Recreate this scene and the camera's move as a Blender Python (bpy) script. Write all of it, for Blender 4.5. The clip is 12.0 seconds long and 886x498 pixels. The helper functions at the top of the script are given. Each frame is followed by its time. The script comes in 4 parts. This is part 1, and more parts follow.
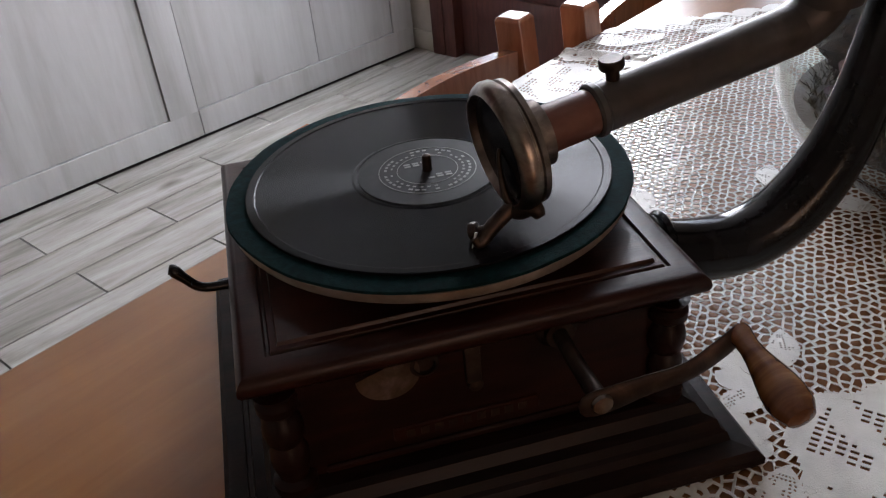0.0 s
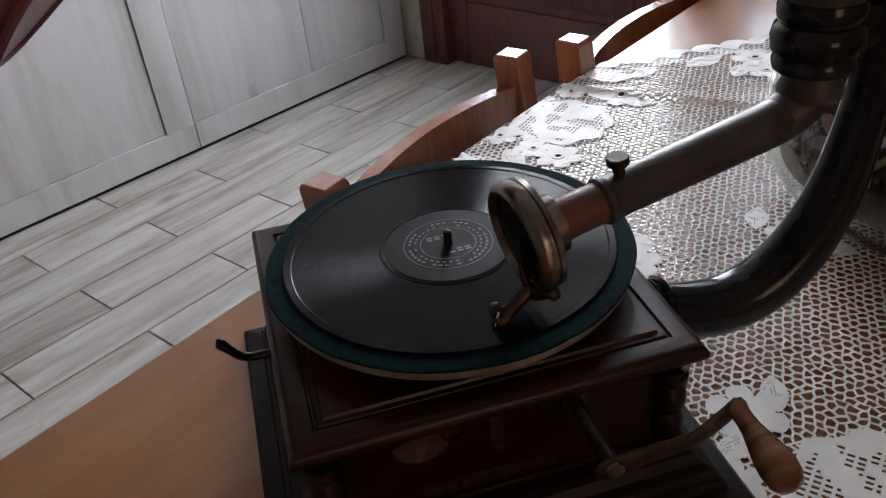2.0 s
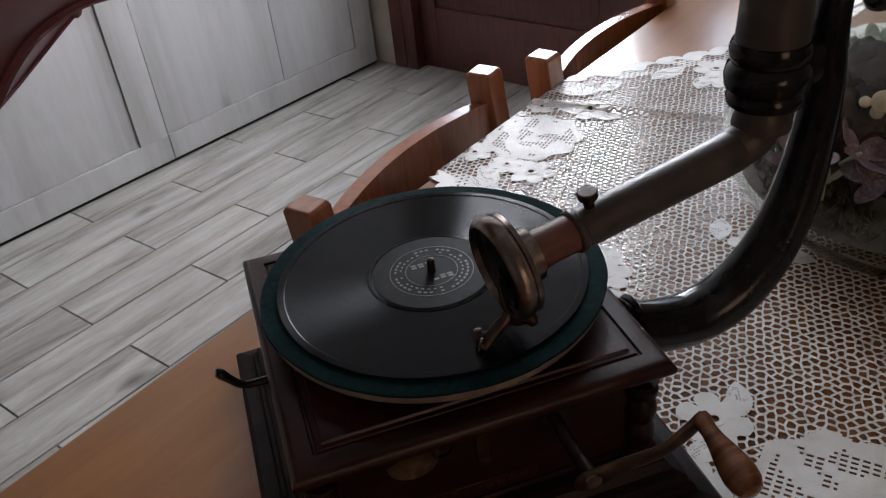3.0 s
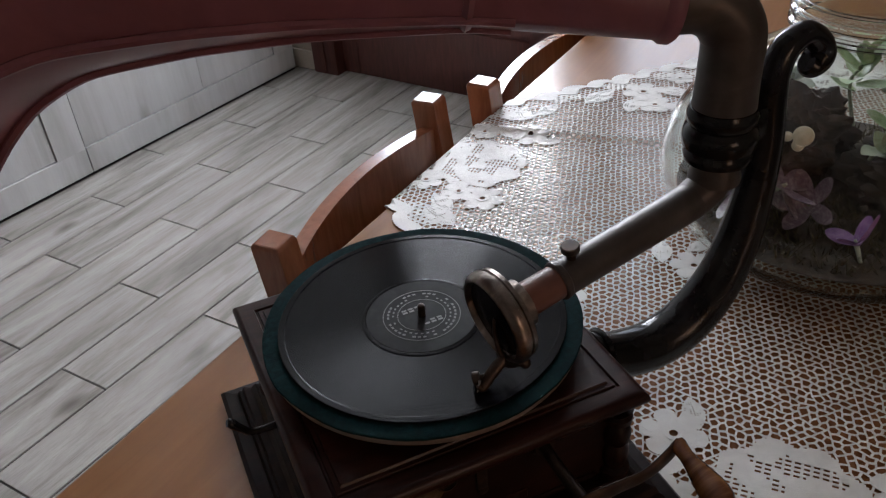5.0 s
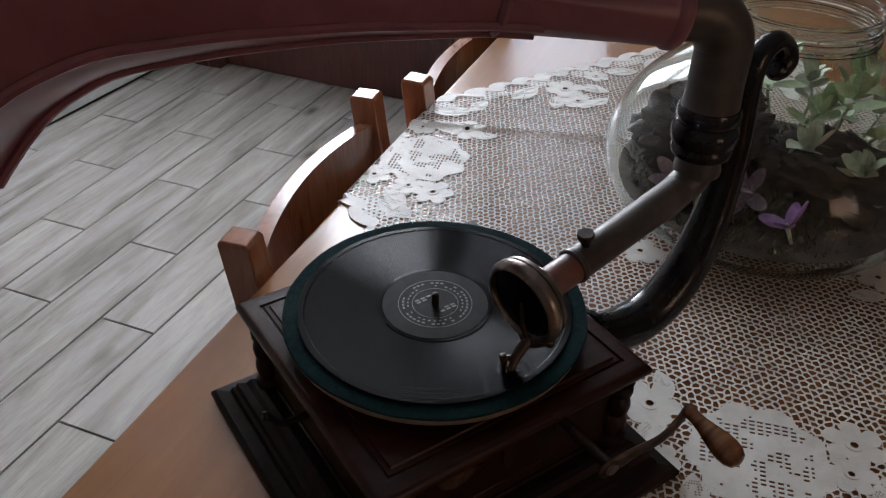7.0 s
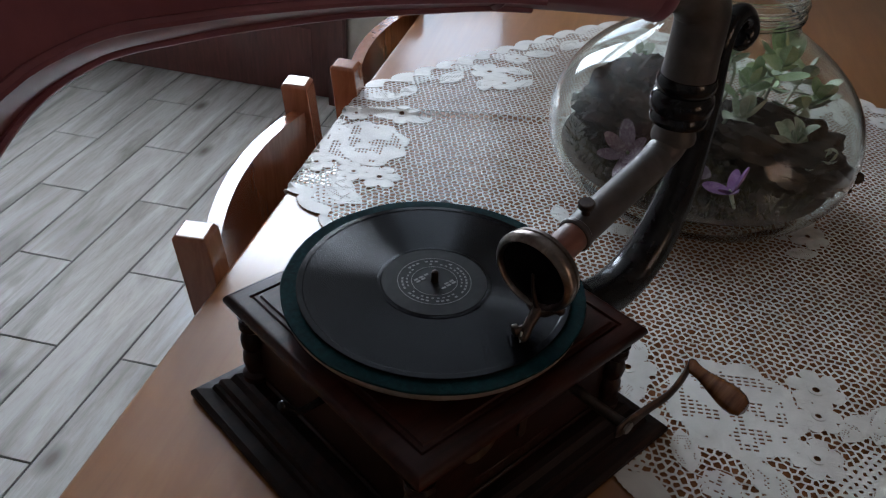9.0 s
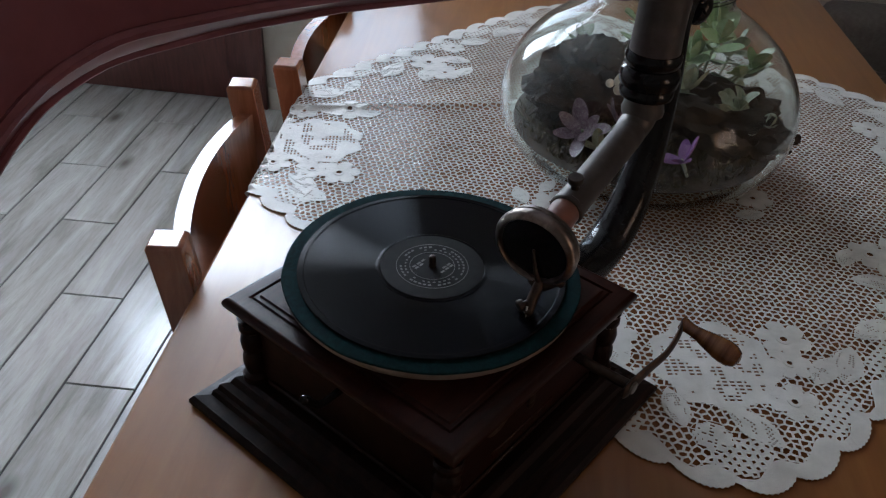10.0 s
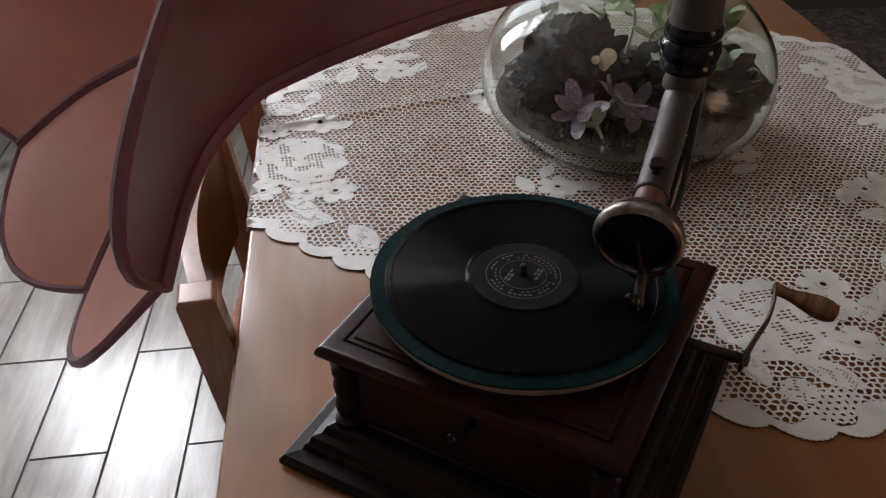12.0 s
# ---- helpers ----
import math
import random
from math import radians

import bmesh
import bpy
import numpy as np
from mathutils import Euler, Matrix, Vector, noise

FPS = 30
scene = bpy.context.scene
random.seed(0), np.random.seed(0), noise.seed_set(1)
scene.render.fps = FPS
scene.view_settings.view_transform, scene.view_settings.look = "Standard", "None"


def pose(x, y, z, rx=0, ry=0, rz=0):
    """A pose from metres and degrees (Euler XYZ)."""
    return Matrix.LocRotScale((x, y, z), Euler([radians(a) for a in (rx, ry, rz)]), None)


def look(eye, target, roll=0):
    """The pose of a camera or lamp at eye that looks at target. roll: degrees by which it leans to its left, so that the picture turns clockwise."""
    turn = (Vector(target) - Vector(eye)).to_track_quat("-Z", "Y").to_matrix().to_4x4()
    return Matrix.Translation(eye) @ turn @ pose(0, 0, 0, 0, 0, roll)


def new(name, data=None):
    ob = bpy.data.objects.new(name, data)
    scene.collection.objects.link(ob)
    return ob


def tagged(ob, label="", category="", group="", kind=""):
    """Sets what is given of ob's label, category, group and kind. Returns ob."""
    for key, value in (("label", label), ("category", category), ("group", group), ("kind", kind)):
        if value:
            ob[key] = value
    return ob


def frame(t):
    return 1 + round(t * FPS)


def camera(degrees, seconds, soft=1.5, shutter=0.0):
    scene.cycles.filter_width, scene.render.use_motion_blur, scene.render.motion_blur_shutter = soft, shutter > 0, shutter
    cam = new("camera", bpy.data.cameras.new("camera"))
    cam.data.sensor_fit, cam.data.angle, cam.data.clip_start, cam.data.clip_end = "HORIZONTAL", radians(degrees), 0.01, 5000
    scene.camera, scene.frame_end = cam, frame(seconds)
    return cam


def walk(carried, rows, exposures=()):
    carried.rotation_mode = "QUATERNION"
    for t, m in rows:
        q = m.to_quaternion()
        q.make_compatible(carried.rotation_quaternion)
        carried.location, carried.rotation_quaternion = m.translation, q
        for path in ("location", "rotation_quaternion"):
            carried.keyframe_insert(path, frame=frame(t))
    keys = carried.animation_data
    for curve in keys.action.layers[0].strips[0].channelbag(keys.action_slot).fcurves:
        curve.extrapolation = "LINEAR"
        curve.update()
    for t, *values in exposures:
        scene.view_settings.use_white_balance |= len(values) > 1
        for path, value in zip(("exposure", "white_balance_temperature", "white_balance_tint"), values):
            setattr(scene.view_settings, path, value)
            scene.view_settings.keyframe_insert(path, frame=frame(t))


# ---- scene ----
cam = camera(56.5, 12.0, soft=1.2)
PATH = [
    (0, (0.659, -0.362, 1.232), (-0.539, 0.815, 0.146), -5.7),
    (0.5, (0.664, -0.369, 1.257), (-0.532, 0.805, 0.165), -5.7),
    (1, (0.668, -0.376, 1.276), (-0.526, 0.796, 0.18), -5.9),
    (1.5, (0.664, -0.38, 1.295), (-0.525, 0.794, 0.196), -6.0),
    (2, (0.656, -0.383, 1.309), (-0.516, 0.803, 0.205), -6.2),
    (2.5, (0.663, -0.392, 1.332), (-0.49, 0.811, 0.225), -6.3),
    (3, (0.667, -0.4, 1.351), (-0.456, 0.822, 0.236), -6.7),
    (5, (0.632, -0.449, 1.424), (-0.312, 0.889, 0.277), -4.5),
    (5.5, (0.602, -0.475, 1.437), (-0.247, 0.918, 0.279), -2.6),
    (6, (0.574, -0.503, 1.447), (-0.206, 0.925, 0.283), -1.4),
    (6.5, (0.553, -0.527, 1.451), (-0.155, 0.935, 0.285), 0.1),
    (7, (0.531, -0.54, 1.448), (-0.111, 0.95, 0.279), 0.9),
    (7.5, (0.509, -0.546, 1.445), (-0.062, 0.971, 0.273), 2.0),
    (9.5, (0.399, -0.6, 1.431), (0.137, 0.999, 0.259), 3.8),
    (10, (0.363, -0.617, 1.432), (0.212, 0.996, 0.259), 3.4),
    (10.5, (0.33, -0.632, 1.438), (0.271, 0.985, 0.264), 2.8),
    (11, (0.303, -0.622, 1.441), (0.268, 0.993, 0.262), 2.1),
    (11.5, (0.232, -0.616, 1.445), (0.262, 1.0, 0.267), 1.2),
    (12, (0.18, -0.583, 1.431), (0.309, 1.016, 0.237), -0.3),
]
EXPOSURES = [(0.0, 0.25, 6600, 18), (3.0, -0.06, 6600, 17), (7.5, -0.03, 6500, 15), (9.5, 0.0, 5950, 11), (10.5, -0.05, 5950, 12), (12.0, 0.1, 6900, 18)]
walk(cam, [(t, look(eye, target, roll)) for t, eye, target, roll in PATH], EXPOSURES)

# ---- light ----
world = bpy.data.worlds.new("daylight")
scene.world = world
world.use_nodes = True
_wn = world.node_tree.nodes
_sky = _wn.new("ShaderNodeTexSky")
_sky.sky_type = "NISHITA"
_sky.sun_disc = False
_sky.sun_elevation = radians(40)
_sky.sun_rotation = radians(20)
world.node_tree.links.new(_sky.outputs[0], _wn["Background"].inputs[0])
_wn["Background"].inputs[1].default_value = 0.15


def area_lamp(name, eye, target, sx, sy, power, colour=(1, 1, 1)):
    data = bpy.data.lights.new(name, "AREA")
    data.shape, data.size, data.size_y, data.energy, data.color = "RECTANGLE", sx, sy, power, colour
    ob = new(name, data)
    ob.matrix_world = look(eye, target)
    return ob


DOOR_X0, DOOR_X1, DOOR_Y = -1.66, -0.66, 2.13
area_lamp("door_daylight", (-1.07, DOOR_Y + 0.14, 1.85), (-0.95, 0.0, 1.40), 0.80, 1.44, 54.0, (0.86, 0.93, 1.0))
area_lamp("side_window_daylight", (-0.27, DOOR_Y + 0.14, 1.85), (-0.2, 0.0, 1.45), 0.44, 1.44, 4.0, (0.86, 0.93, 1.0))
# warm indoor-coloured fill from the east; its source is unseen and added
area_lamp("east_warm_fill", (3.42, -1.55, 1.55), (0.4, -0.2, 0.9), 1.1, 1.1, 7.0, (1.0, 0.55, 0.28))


# ---- materials ----
def ramp(nt, fac, stops):
    n = nt.nodes.new("ShaderNodeValToRGB")
    while len(n.color_ramp.elements) < len(stops):
        n.color_ramp.elements.new(0.5)
    for el, (p, c) in zip(n.color_ramp.elements, stops):
        el.position, el.color = p, (*c, 1)
    nt.links.new(fac, n.inputs[0])
    return n.outputs[0]


def noise_tex(nt, vec, scale, detail=4.0, rough=0.55, distort=0.0):
    n = nt.nodes.new("ShaderNodeTexNoise")
    n.inputs["Scale"].default_value, n.inputs["Detail"].default_value = scale, detail
    n.inputs["Roughness"].default_value, n.inputs["Distortion"].default_value = rough, distort
    nt.links.new(vec, n.inputs["Vector"])
    return n.outputs[0]


def mapped(nt, scale=(1, 1, 1), rot=(0, 0, 0), kind="Object", shift=False):
    tc = nt.nodes.new("ShaderNodeTexCoord")
    m = nt.nodes.new("ShaderNodeMapping")
    m.inputs["Scale"].default_value = scale
    m.inputs["Rotation"].default_value = rot
    nt.links.new(tc.outputs[kind], m.inputs["Vector"])
    if shift:
        info = nt.nodes.new("ShaderNodeObjectInfo")
        mul = nt.nodes.new("ShaderNodeMath")
        mul.operation = "MULTIPLY"
        mul.inputs[1].default_value = 37.0
        nt.links.new(info.outputs["Random"], mul.inputs[0])
        nt.links.new(mul.outputs[0], m.inputs["Location"])
    return m.outputs[0]


def bump(nt, height, strength, distance=0.001):
    b = nt.nodes.new("ShaderNodeBump")
    b.inputs["Strength"].default_value, b.inputs["Distance"].default_value = strength, distance
    nt.links.new(height, b.inputs["Height"])
    return b.outputs[0]


def material(name, rough=0.5, metal=0.0, colour=(0.5, 0.5, 0.5), spec=0.5, coat=0.0):
    m = bpy.data.materials.new(name)
    m.use_nodes = True
    b = m.node_tree.nodes["Principled BSDF"]
    b.inputs["Base Color"].default_value = (*colour, 1)
    b.inputs["Roughness"].default_value = rough
    b.inputs["Metallic"].default_value = metal
    b.inputs["Specular IOR Level"].default_value = spec
    b.inputs["Coat Weight"].default_value = coat
    b.inputs["Coat Roughness"].default_value = 0.15
    return m, m.node_tree, b


def grainy(name, dark, mid, light, stretch=(1, 1, 1), scale=30.0, rough=0.4, var=0.1, spec=0.5, coat=0.0, relief=0.1,
           kind="Object", shift=False, metal=0.0, fine=220.0):
    """A surface with stretched grain, stains and fine relief."""
    m, nt, b = material(name, rough, metal, mid, spec, coat)
    v = mapped(nt, stretch, kind=kind, shift=shift)
    n = noise_tex(nt, v, scale, 6.0, 0.6, 0.6)
    c = ramp(nt, n, [(0.28, dark), (0.5, mid), (0.72, light)])
    big = noise_tex(nt, mapped(nt, kind=kind, shift=shift), 4.0, 3.0)
    mix = nt.nodes.new("ShaderNodeMix")
    mix.data_type, mix.blend_type = "RGBA", "MULTIPLY"
    mix.inputs[0].default_value = 0.5
    nt.links.new(c, mix.inputs[6])
    nt.links.new(ramp(nt, big, [(0.3, (0.72, 0.72, 0.72)), (0.7, (1, 1, 1))]), mix.inputs[7])
    nt.links.new(mix.outputs[2], b.inputs["Base Color"])
    f = noise_tex(nt, v, fine, 3.0)
    mr = nt.nodes.new("ShaderNodeMapRange")
    mr.inputs[3].default_value, mr.inputs[4].default_value = rough - var, rough + var
    nt.links.new(big, mr.inputs[0])
    nt.links.new(mr.outputs[0], b.inputs["Roughness"])
    if relief:
        nt.links.new(bump(nt, f, relief), b.inputs["Normal"])
    return m


M_TABLE = grainy("honey_wood", (0.235, 0.088, 0.024), (0.275, 0.108, 0.031), (0.32, 0.132, 0.041), (10, 0.9, 10), 4.0, 0.30, 0.05, spec=0.3, coat=0.8, relief=0.04, fine=60)
M_CHAIR = grainy("cherry_wood", (0.24, 0.075, 0.032), (0.32, 0.108, 0.046), (0.38, 0.14, 0.064), (8, 8, 1.2), 9.0, 0.22, 0.04, coat=1.0, relief=0.05, fine=60)
M_BOX = grainy("dark_mahogany", (0.013, 0.0028, 0.0018), (0.026, 0.0058, 0.0034), (0.046, 0.0115, 0.0062), (2, 14, 14), 6.0, 0.34, 0.08, spec=0.2, coat=0.03, relief=0.08, fine=60)
M_CASE = grainy("near_black_mahogany", (0.008, 0.0025, 0.002), (0.015, 0.0048, 0.0036), (0.03, 0.0095, 0.006), (2, 14, 14), 6.0, 0.38, 0.08, spec=0.18, relief=0.08, fine=60)
M_PLINTH = grainy("black_stained_wood", (0.006, 0.004, 0.003), (0.012, 0.006, 0.005), (0.025, 0.011, 0.008), (2, 14, 14), 6.0, 0.40, 0.10, spec=0.12, coat=0.02, relief=0.1, fine=60)
M_HORN = grainy("maroon_lacquer", (0.16, 0.058, 0.078), (0.21, 0.080, 0.104), (0.26, 0.104, 0.132), (1, 1, 1), 12.0, 0.42, 0.06, spec=0.35, coat=0.08, relief=0.02)
M_HORN_IN = grainy("salmon_lacquer", (0.58, 0.22, 0.165), (0.64, 0.25, 0.19), (0.70, 0.29, 0.22), (1, 1, 1), 8.0, 0.42, 0.06, relief=0.02)
M_BLACK = grainy("black_enamel", (0.005, 0.005, 0.006), (0.008, 0.008, 0.009), (0.014, 0.013, 0.014), (1, 1, 1), 30.0, 0.17, 0.04, spec=0.25, coat=0.05, relief=0.01)
M_DULL = grainy("dull_grey_paint", (0.042, 0.033, 0.029), (0.063, 0.052, 0.046), (0.088, 0.075, 0.067), (1, 1, 1), 35.0, 0.42, 0.08, relief=0.04, metal=0.2)
M_BRASS = grainy("aged_bronze", (0.11, 0.088, 0.074), (0.23, 0.195, 0.172), (0.50, 0.45, 0.41), (1, 1, 1), 45.0, 0.30, 0.10, metal=1.0, relief=0.03)
M_COPPER = grainy("brown_rubber_sleeve", (0.10, 0.035, 0.022), (0.14, 0.05, 0.032), (0.18, 0.07, 0.045), (1, 1, 1), 30.0, 0.40, 0.06, relief=0.03)
M_IRON = grainy("rusty_iron", (0.025, 0.018, 0.015), (0.055, 0.038, 0.03), (0.11, 0.075, 0.055), (1, 1, 1), 60.0, 0.45, 0.12, metal=0.8, relief=0.12)
M_HANDLE = grainy("turned_walnut", (0.085, 0.028, 0.010), (0.19, 0.072, 0.024), (0.33, 0.145, 0.052), (5, 5, 30), 3.0, 0.26, 0.05, coat=0.5, relief=0.03, fine=40)
M_FELT = grainy("green_felt", (0.001, 0.010, 0.012), (0.002, 0.018, 0.020), (0.0045, 0.033, 0.035), (1, 1, 1), 160.0, 0.95, 0.03, spec=0.1, relief=0.5, fine=900)
M_PLATRIM = grainy("platter_rim_metal", (0.30, 0.25, 0.20), (0.42, 0.36, 0.30), (0.52, 0.46, 0.40), (1, 1, 1), 60.0, 0.42, 0.08, metal=0.6, relief=0.04)
M_WALL = grainy("cream_plaster", (0.52, 0.47, 0.40), (0.58, 0.53, 0.46), (0.63, 0.58, 0.51), (1, 1, 1), 12.0, 0.85, 0.05, relief=0.15, fine=90)
M_CEIL = grainy("white_ceiling_paint", (0.70, 0.69, 0.67), (0.75, 0.74, 0.72), (0.79, 0.78, 0.76), (1, 1, 1), 8.0, 0.9, 0.04, relief=0.1, fine=90)
M_DOOR = grainy("red_brown_door_wood", (0.075, 0.022, 0.018), (0.11, 0.034, 0.027), (0.14, 0.046, 0.036), (8, 8, 1.0), 8.0, 0.38, 0.06, coat=0.2, relief=0.05, fine=60)
M_SKIRT = grainy("cream_skirting_tile", (0.50, 0.45, 0.38), (0.56, 0.51, 0.44), (0.62, 0.57, 0.50), (1, 6, 1), 9.0, 0.4, 0.05, relief=0.04)
M_GROUT = grainy("dark_grout", (0.045, 0.045, 0.045), (0.065, 0.063, 0.06), (0.09, 0.088, 0.085), (1, 1, 1), 90.0, 0.85, 0.05, relief=0.2)
# near-black colour paints in the shade of the gap under the cabinets
M_GAP_SHADE = grainy("painted_gap_shade", (0.02, 0.02, 0.02), (0.03, 0.03, 0.03), (0.04, 0.04, 0.04), (1, 1, 1), 30.0, 0.8, 0.05)
M_STEEL = grainy("zinc_screw", (0.45, 0.45, 0.45), (0.55, 0.55, 0.55), (0.65, 0.65, 0.65), (1, 1, 1), 80.0, 0.3, 0.05, metal=1.0)


def washed_wood(name, along, base, pale, dark, knot, rough, kind="Object", shift=True, relief=0.08, streak=6.0, fine_mix=0.8):
    """Pale limed boards: long soft streaks, a few knots and blotches."""
    m, nt, b = material(name, rough, 0.0, base, 0.5)
    st = [7.0, 7.0, 7.0]
    st[along] = 0.8
    v = mapped(nt, st, kind=kind, shift=shift)
    n1 = noise_tex(nt, v, streak * 0.35, 5.0, 0.6, 0.8)
    n2 = noise_tex(nt, v, streak * 4.0, 4.0, 0.65, 0.3)
    c1 = ramp(nt, n1, [(0.30, dark), (0.48, base), (0.68, pale)])
    c2 = ramp(nt, n2, [(0.30, (0.80, 0.79, 0.77)), (0.55, (1, 1, 1))])
    mix = nt.nodes.new("ShaderNodeMix")
    mix.data_type, mix.blend_type = "RGBA", "MULTIPLY"
    mix.inputs[0].default_value = fine_mix
    nt.links.new(c1, mix.inputs[6])
    nt.links.new(c2, mix.inputs[7])
    st2 = [5.0, 5.0, 5.0]
    st2[along] = 2.4
    vk = mapped(nt, st2, kind=kind, shift=shift)
    vo = nt.nodes.new("ShaderNodeTexVoronoi")
    vo.inputs["Scale"].default_value = 0.9
    nt.links.new(vk, vo.inputs["Vector"])
    kf = ramp(nt, vo.outputs["Distance"], [(0.03, (1, 1, 1)), (0.13, (0, 0, 0))])
    mix2 = nt.nodes.new("ShaderNodeMix")
    mix2.data_type = "RGBA"
    nt.links.new(kf, mix2.inputs[0])
    nt.links.new(mix.outputs[2], mix2.inputs[6])
    mix2.inputs[7].default_value = (*knot, 1)
    nt.links.new(mix2.outputs[2], b.inputs["Base Color"])
    nt.links.new(bump(nt, n2, relief), b.inputs["Normal"])
    return m


M_TILE = washed_wood("limed_wood_floor_tile", 1, (0.32, 0.305, 0.282), (0.43, 0.415, 0.39), (0.19, 0.175, 0.155), (0.12, 0.105, 0.09), 0.19)
M_CAB = washed_wood("whitewashed_wood", 2, (0.50, 0.50, 0.495), (0.58, 0.58, 0.575), (0.38, 0.375, 0.36), (0.34, 0.325, 0.30), 0.5, streak=1.7, fine_mix=0.35)

# record: fine grooves around the hub
M_VINYL, _nt, _b = material("shellac", 0.23, 0.0, (0.003, 0.003, 0.004), 0.085)
_v = mapped(_nt)
_len = _nt.nodes.new("ShaderNodeVectorMath")
_len.operation = "LENGTH"
_nt.links.new(_v, _len.inputs[0])
_wave = _nt.nodes.new("ShaderNodeTexNoise")
_wave.noise_dimensions = "1D"
_wave.inputs["Scale"].default_value = 1500.0
_wave.inputs["Detail"].default_value = 1.0
_nt.links.new(_len.outputs["Value"], _wave.inputs["W"])
_nt.links.new(bump(_nt, _wave.outputs[0], 0.4, 0.00006), _b.inputs["Normal"])
_tan = _nt.nodes.new("ShaderNodeTangent")
_tan.direction_type, _tan.axis = "RADIAL", "Z"
_nt.links.new(_tan.outputs[0], _b.inputs["Tangent"])
_b.inputs["Anisotropic"].default_value = 1.0
_b.inputs["Anisotropic Rotation"].default_value = 0.25
M_LABEL = grainy("dark_paper_label", (0.010, 0.009, 0.009), (0.014, 0.013, 0.013), (0.02, 0.019, 0.018), (1, 1, 1), 70.0, 0.5, 0.05, spec=0.06, relief=0.02)
M_PRINT = grainy("silver_print", (0.06, 0.057, 0.052), (0.105, 0.10, 0.092), (0.15, 0.142, 0.13), (1, 1, 1), 200.0, 0.45, 0.06)
M_LACE = grainy("ecru_cotton_lace", (0.66, 0.64, 0.59), (0.73, 0.71, 0.66), (0.79, 0.77, 0.72), (1, 1, 1), 40.0, 0.50, 0.06, spec=0.5, relief=0.3, fine=900)
M_GLASS, _nt, _b = material("greenish_glass", 0.02, 0.0, (0.94, 0.985, 0.965))
_b.inputs["Transmission Weight"].default_value = 1.0
_b.inputs["IOR"].default_value = 1.3
M_PANE, _nt, _b = material("window_glass", 0.02, 0.0, (0.95, 0.98, 0.98))
_b.inputs["Transmission Weight"].default_value = 1.0
_b.inputs["IOR"].default_value = 1.05
M_SOIL = grainy("dark_soil", (0.022, 0.014, 0.010), (0.05, 0.034, 0.024), (0.10, 0.072, 0.05), (1, 1, 1), 60.0, 0.9, 0.05, relief=1.0)
M_SAND = grainy("grey_gravel", (0.05, 0.042, 0.034), (0.10, 0.088, 0.072), (0.19, 0.17, 0.145), (1, 1, 1), 220.0, 0.9, 0.05, relief=1.0)
M_BARK = grainy("cork_bark", (0.018, 0.011, 0.008), (0.048, 0.031, 0.022), (0.13, 0.09, 0.065), (1, 1, 2), 50.0, 0.9, 0.05, relief=1.0)
M_MOSS = grainy("dry_moss", (0.035, 0.032, 0.012), (0.085, 0.075, 0.03), (0.17, 0.14, 0.07), (1, 1, 1), 60.0, 0.8, 0.08, relief=0.2)
M_LEAF = grainy("pale_green_leaf", (0.24, 0.33, 0.16), (0.36, 0.46, 0.26), (0.50, 0.58, 0.40), (1, 1, 1), 60.0, 0.45, 0.08, relief=0.05, shift=True)
M_LEAF2 = grainy("grey_green_leaf", (0.24, 0.28, 0.19), (0.38, 0.42, 0.31), (0.55, 0.58, 0.48), (1, 1, 1), 60.0, 0.5, 0.08, relief=0.05, shift=True)
M_MAUVE = grainy("mauve_petal", (0.11, 0.055, 0.085), (0.20, 0.13, 0.165), (0.38, 0.32, 0.33), (6, 6, 1), 40.0, 0.45, 0.08, relief=0.05)
M_VIOLET = grainy("violet_petal", (0.16, 0.05, 0.20), (0.27, 0.11, 0.33), (0.40, 0.20, 0.46), (1, 1, 1), 60.0, 0.45, 0.08, relief=0.05)
M_CREAM = grainy("cream_fungus", (0.62, 0.52, 0.36), (0.75, 0.66, 0.50), (0.85, 0.78, 0.64), (1, 1, 1), 60.0, 0.5, 0.08, relief=0.05)
M_SOFA = grainy("speckled_upholstery", (0.05, 0.042, 0.036), (0.15, 0.13, 0.115), (0.32, 0.29, 0.26), (1, 1, 1), 45.0, 0.9, 0.03, relief=0.4)
M_SOFA2 = grainy("taupe_upholstery", (0.14, 0.12, 0.11), (0.17, 0.15, 0.135), (0.20, 0.18, 0.16), (1, 1, 1), 60.0, 0.9, 0.03, relief=0.4)


# ---- mesh helpers ----
def to_mesh(name, verts, faces, smooth=False):
    me = bpy.data.meshes.new(name)
    me.from_pydata([tuple(v) for v in verts], [], faces)
    if smooth:
        me.polygons.foreach_set("use_smooth", [True] * len(me.polygons))
    me.update()
    return me


def finish(bm, name, smooth=False):
    bmesh.ops.recalc_face_normals(bm, faces=bm.faces)
    me = bpy.data.meshes.new(name)
    bm.to_mesh(me)
    bm.free()
    if smooth:
        me.polygons.foreach_set("use_smooth", [True] * len(me.polygons))
        me.set_sharp_from_angle(angle=radians(38))
    return me


def part(name, bm, mat, parent=None, label="", m=None, smooth=True):
    """One mesh object, under a thing or under a part."""
    me = finish(bm, name, smooth) if isinstance(bm, bmesh.types.BMesh) else bm
    if mat and not me.materials:
        me.materials.append(mat)
    ob = new(name, me)
    ob.parent = parent
    if m is not None:
        ob.matrix_basis = m
    if label:
        ob["label"] = label
    return ob


def thing(name, m, label, category, group="", kind=""):
    ob = new(name)
    ob.empty_display_size = 0.05
    ob.matrix_basis = m
    return tagged(ob, label, category, group, kind)


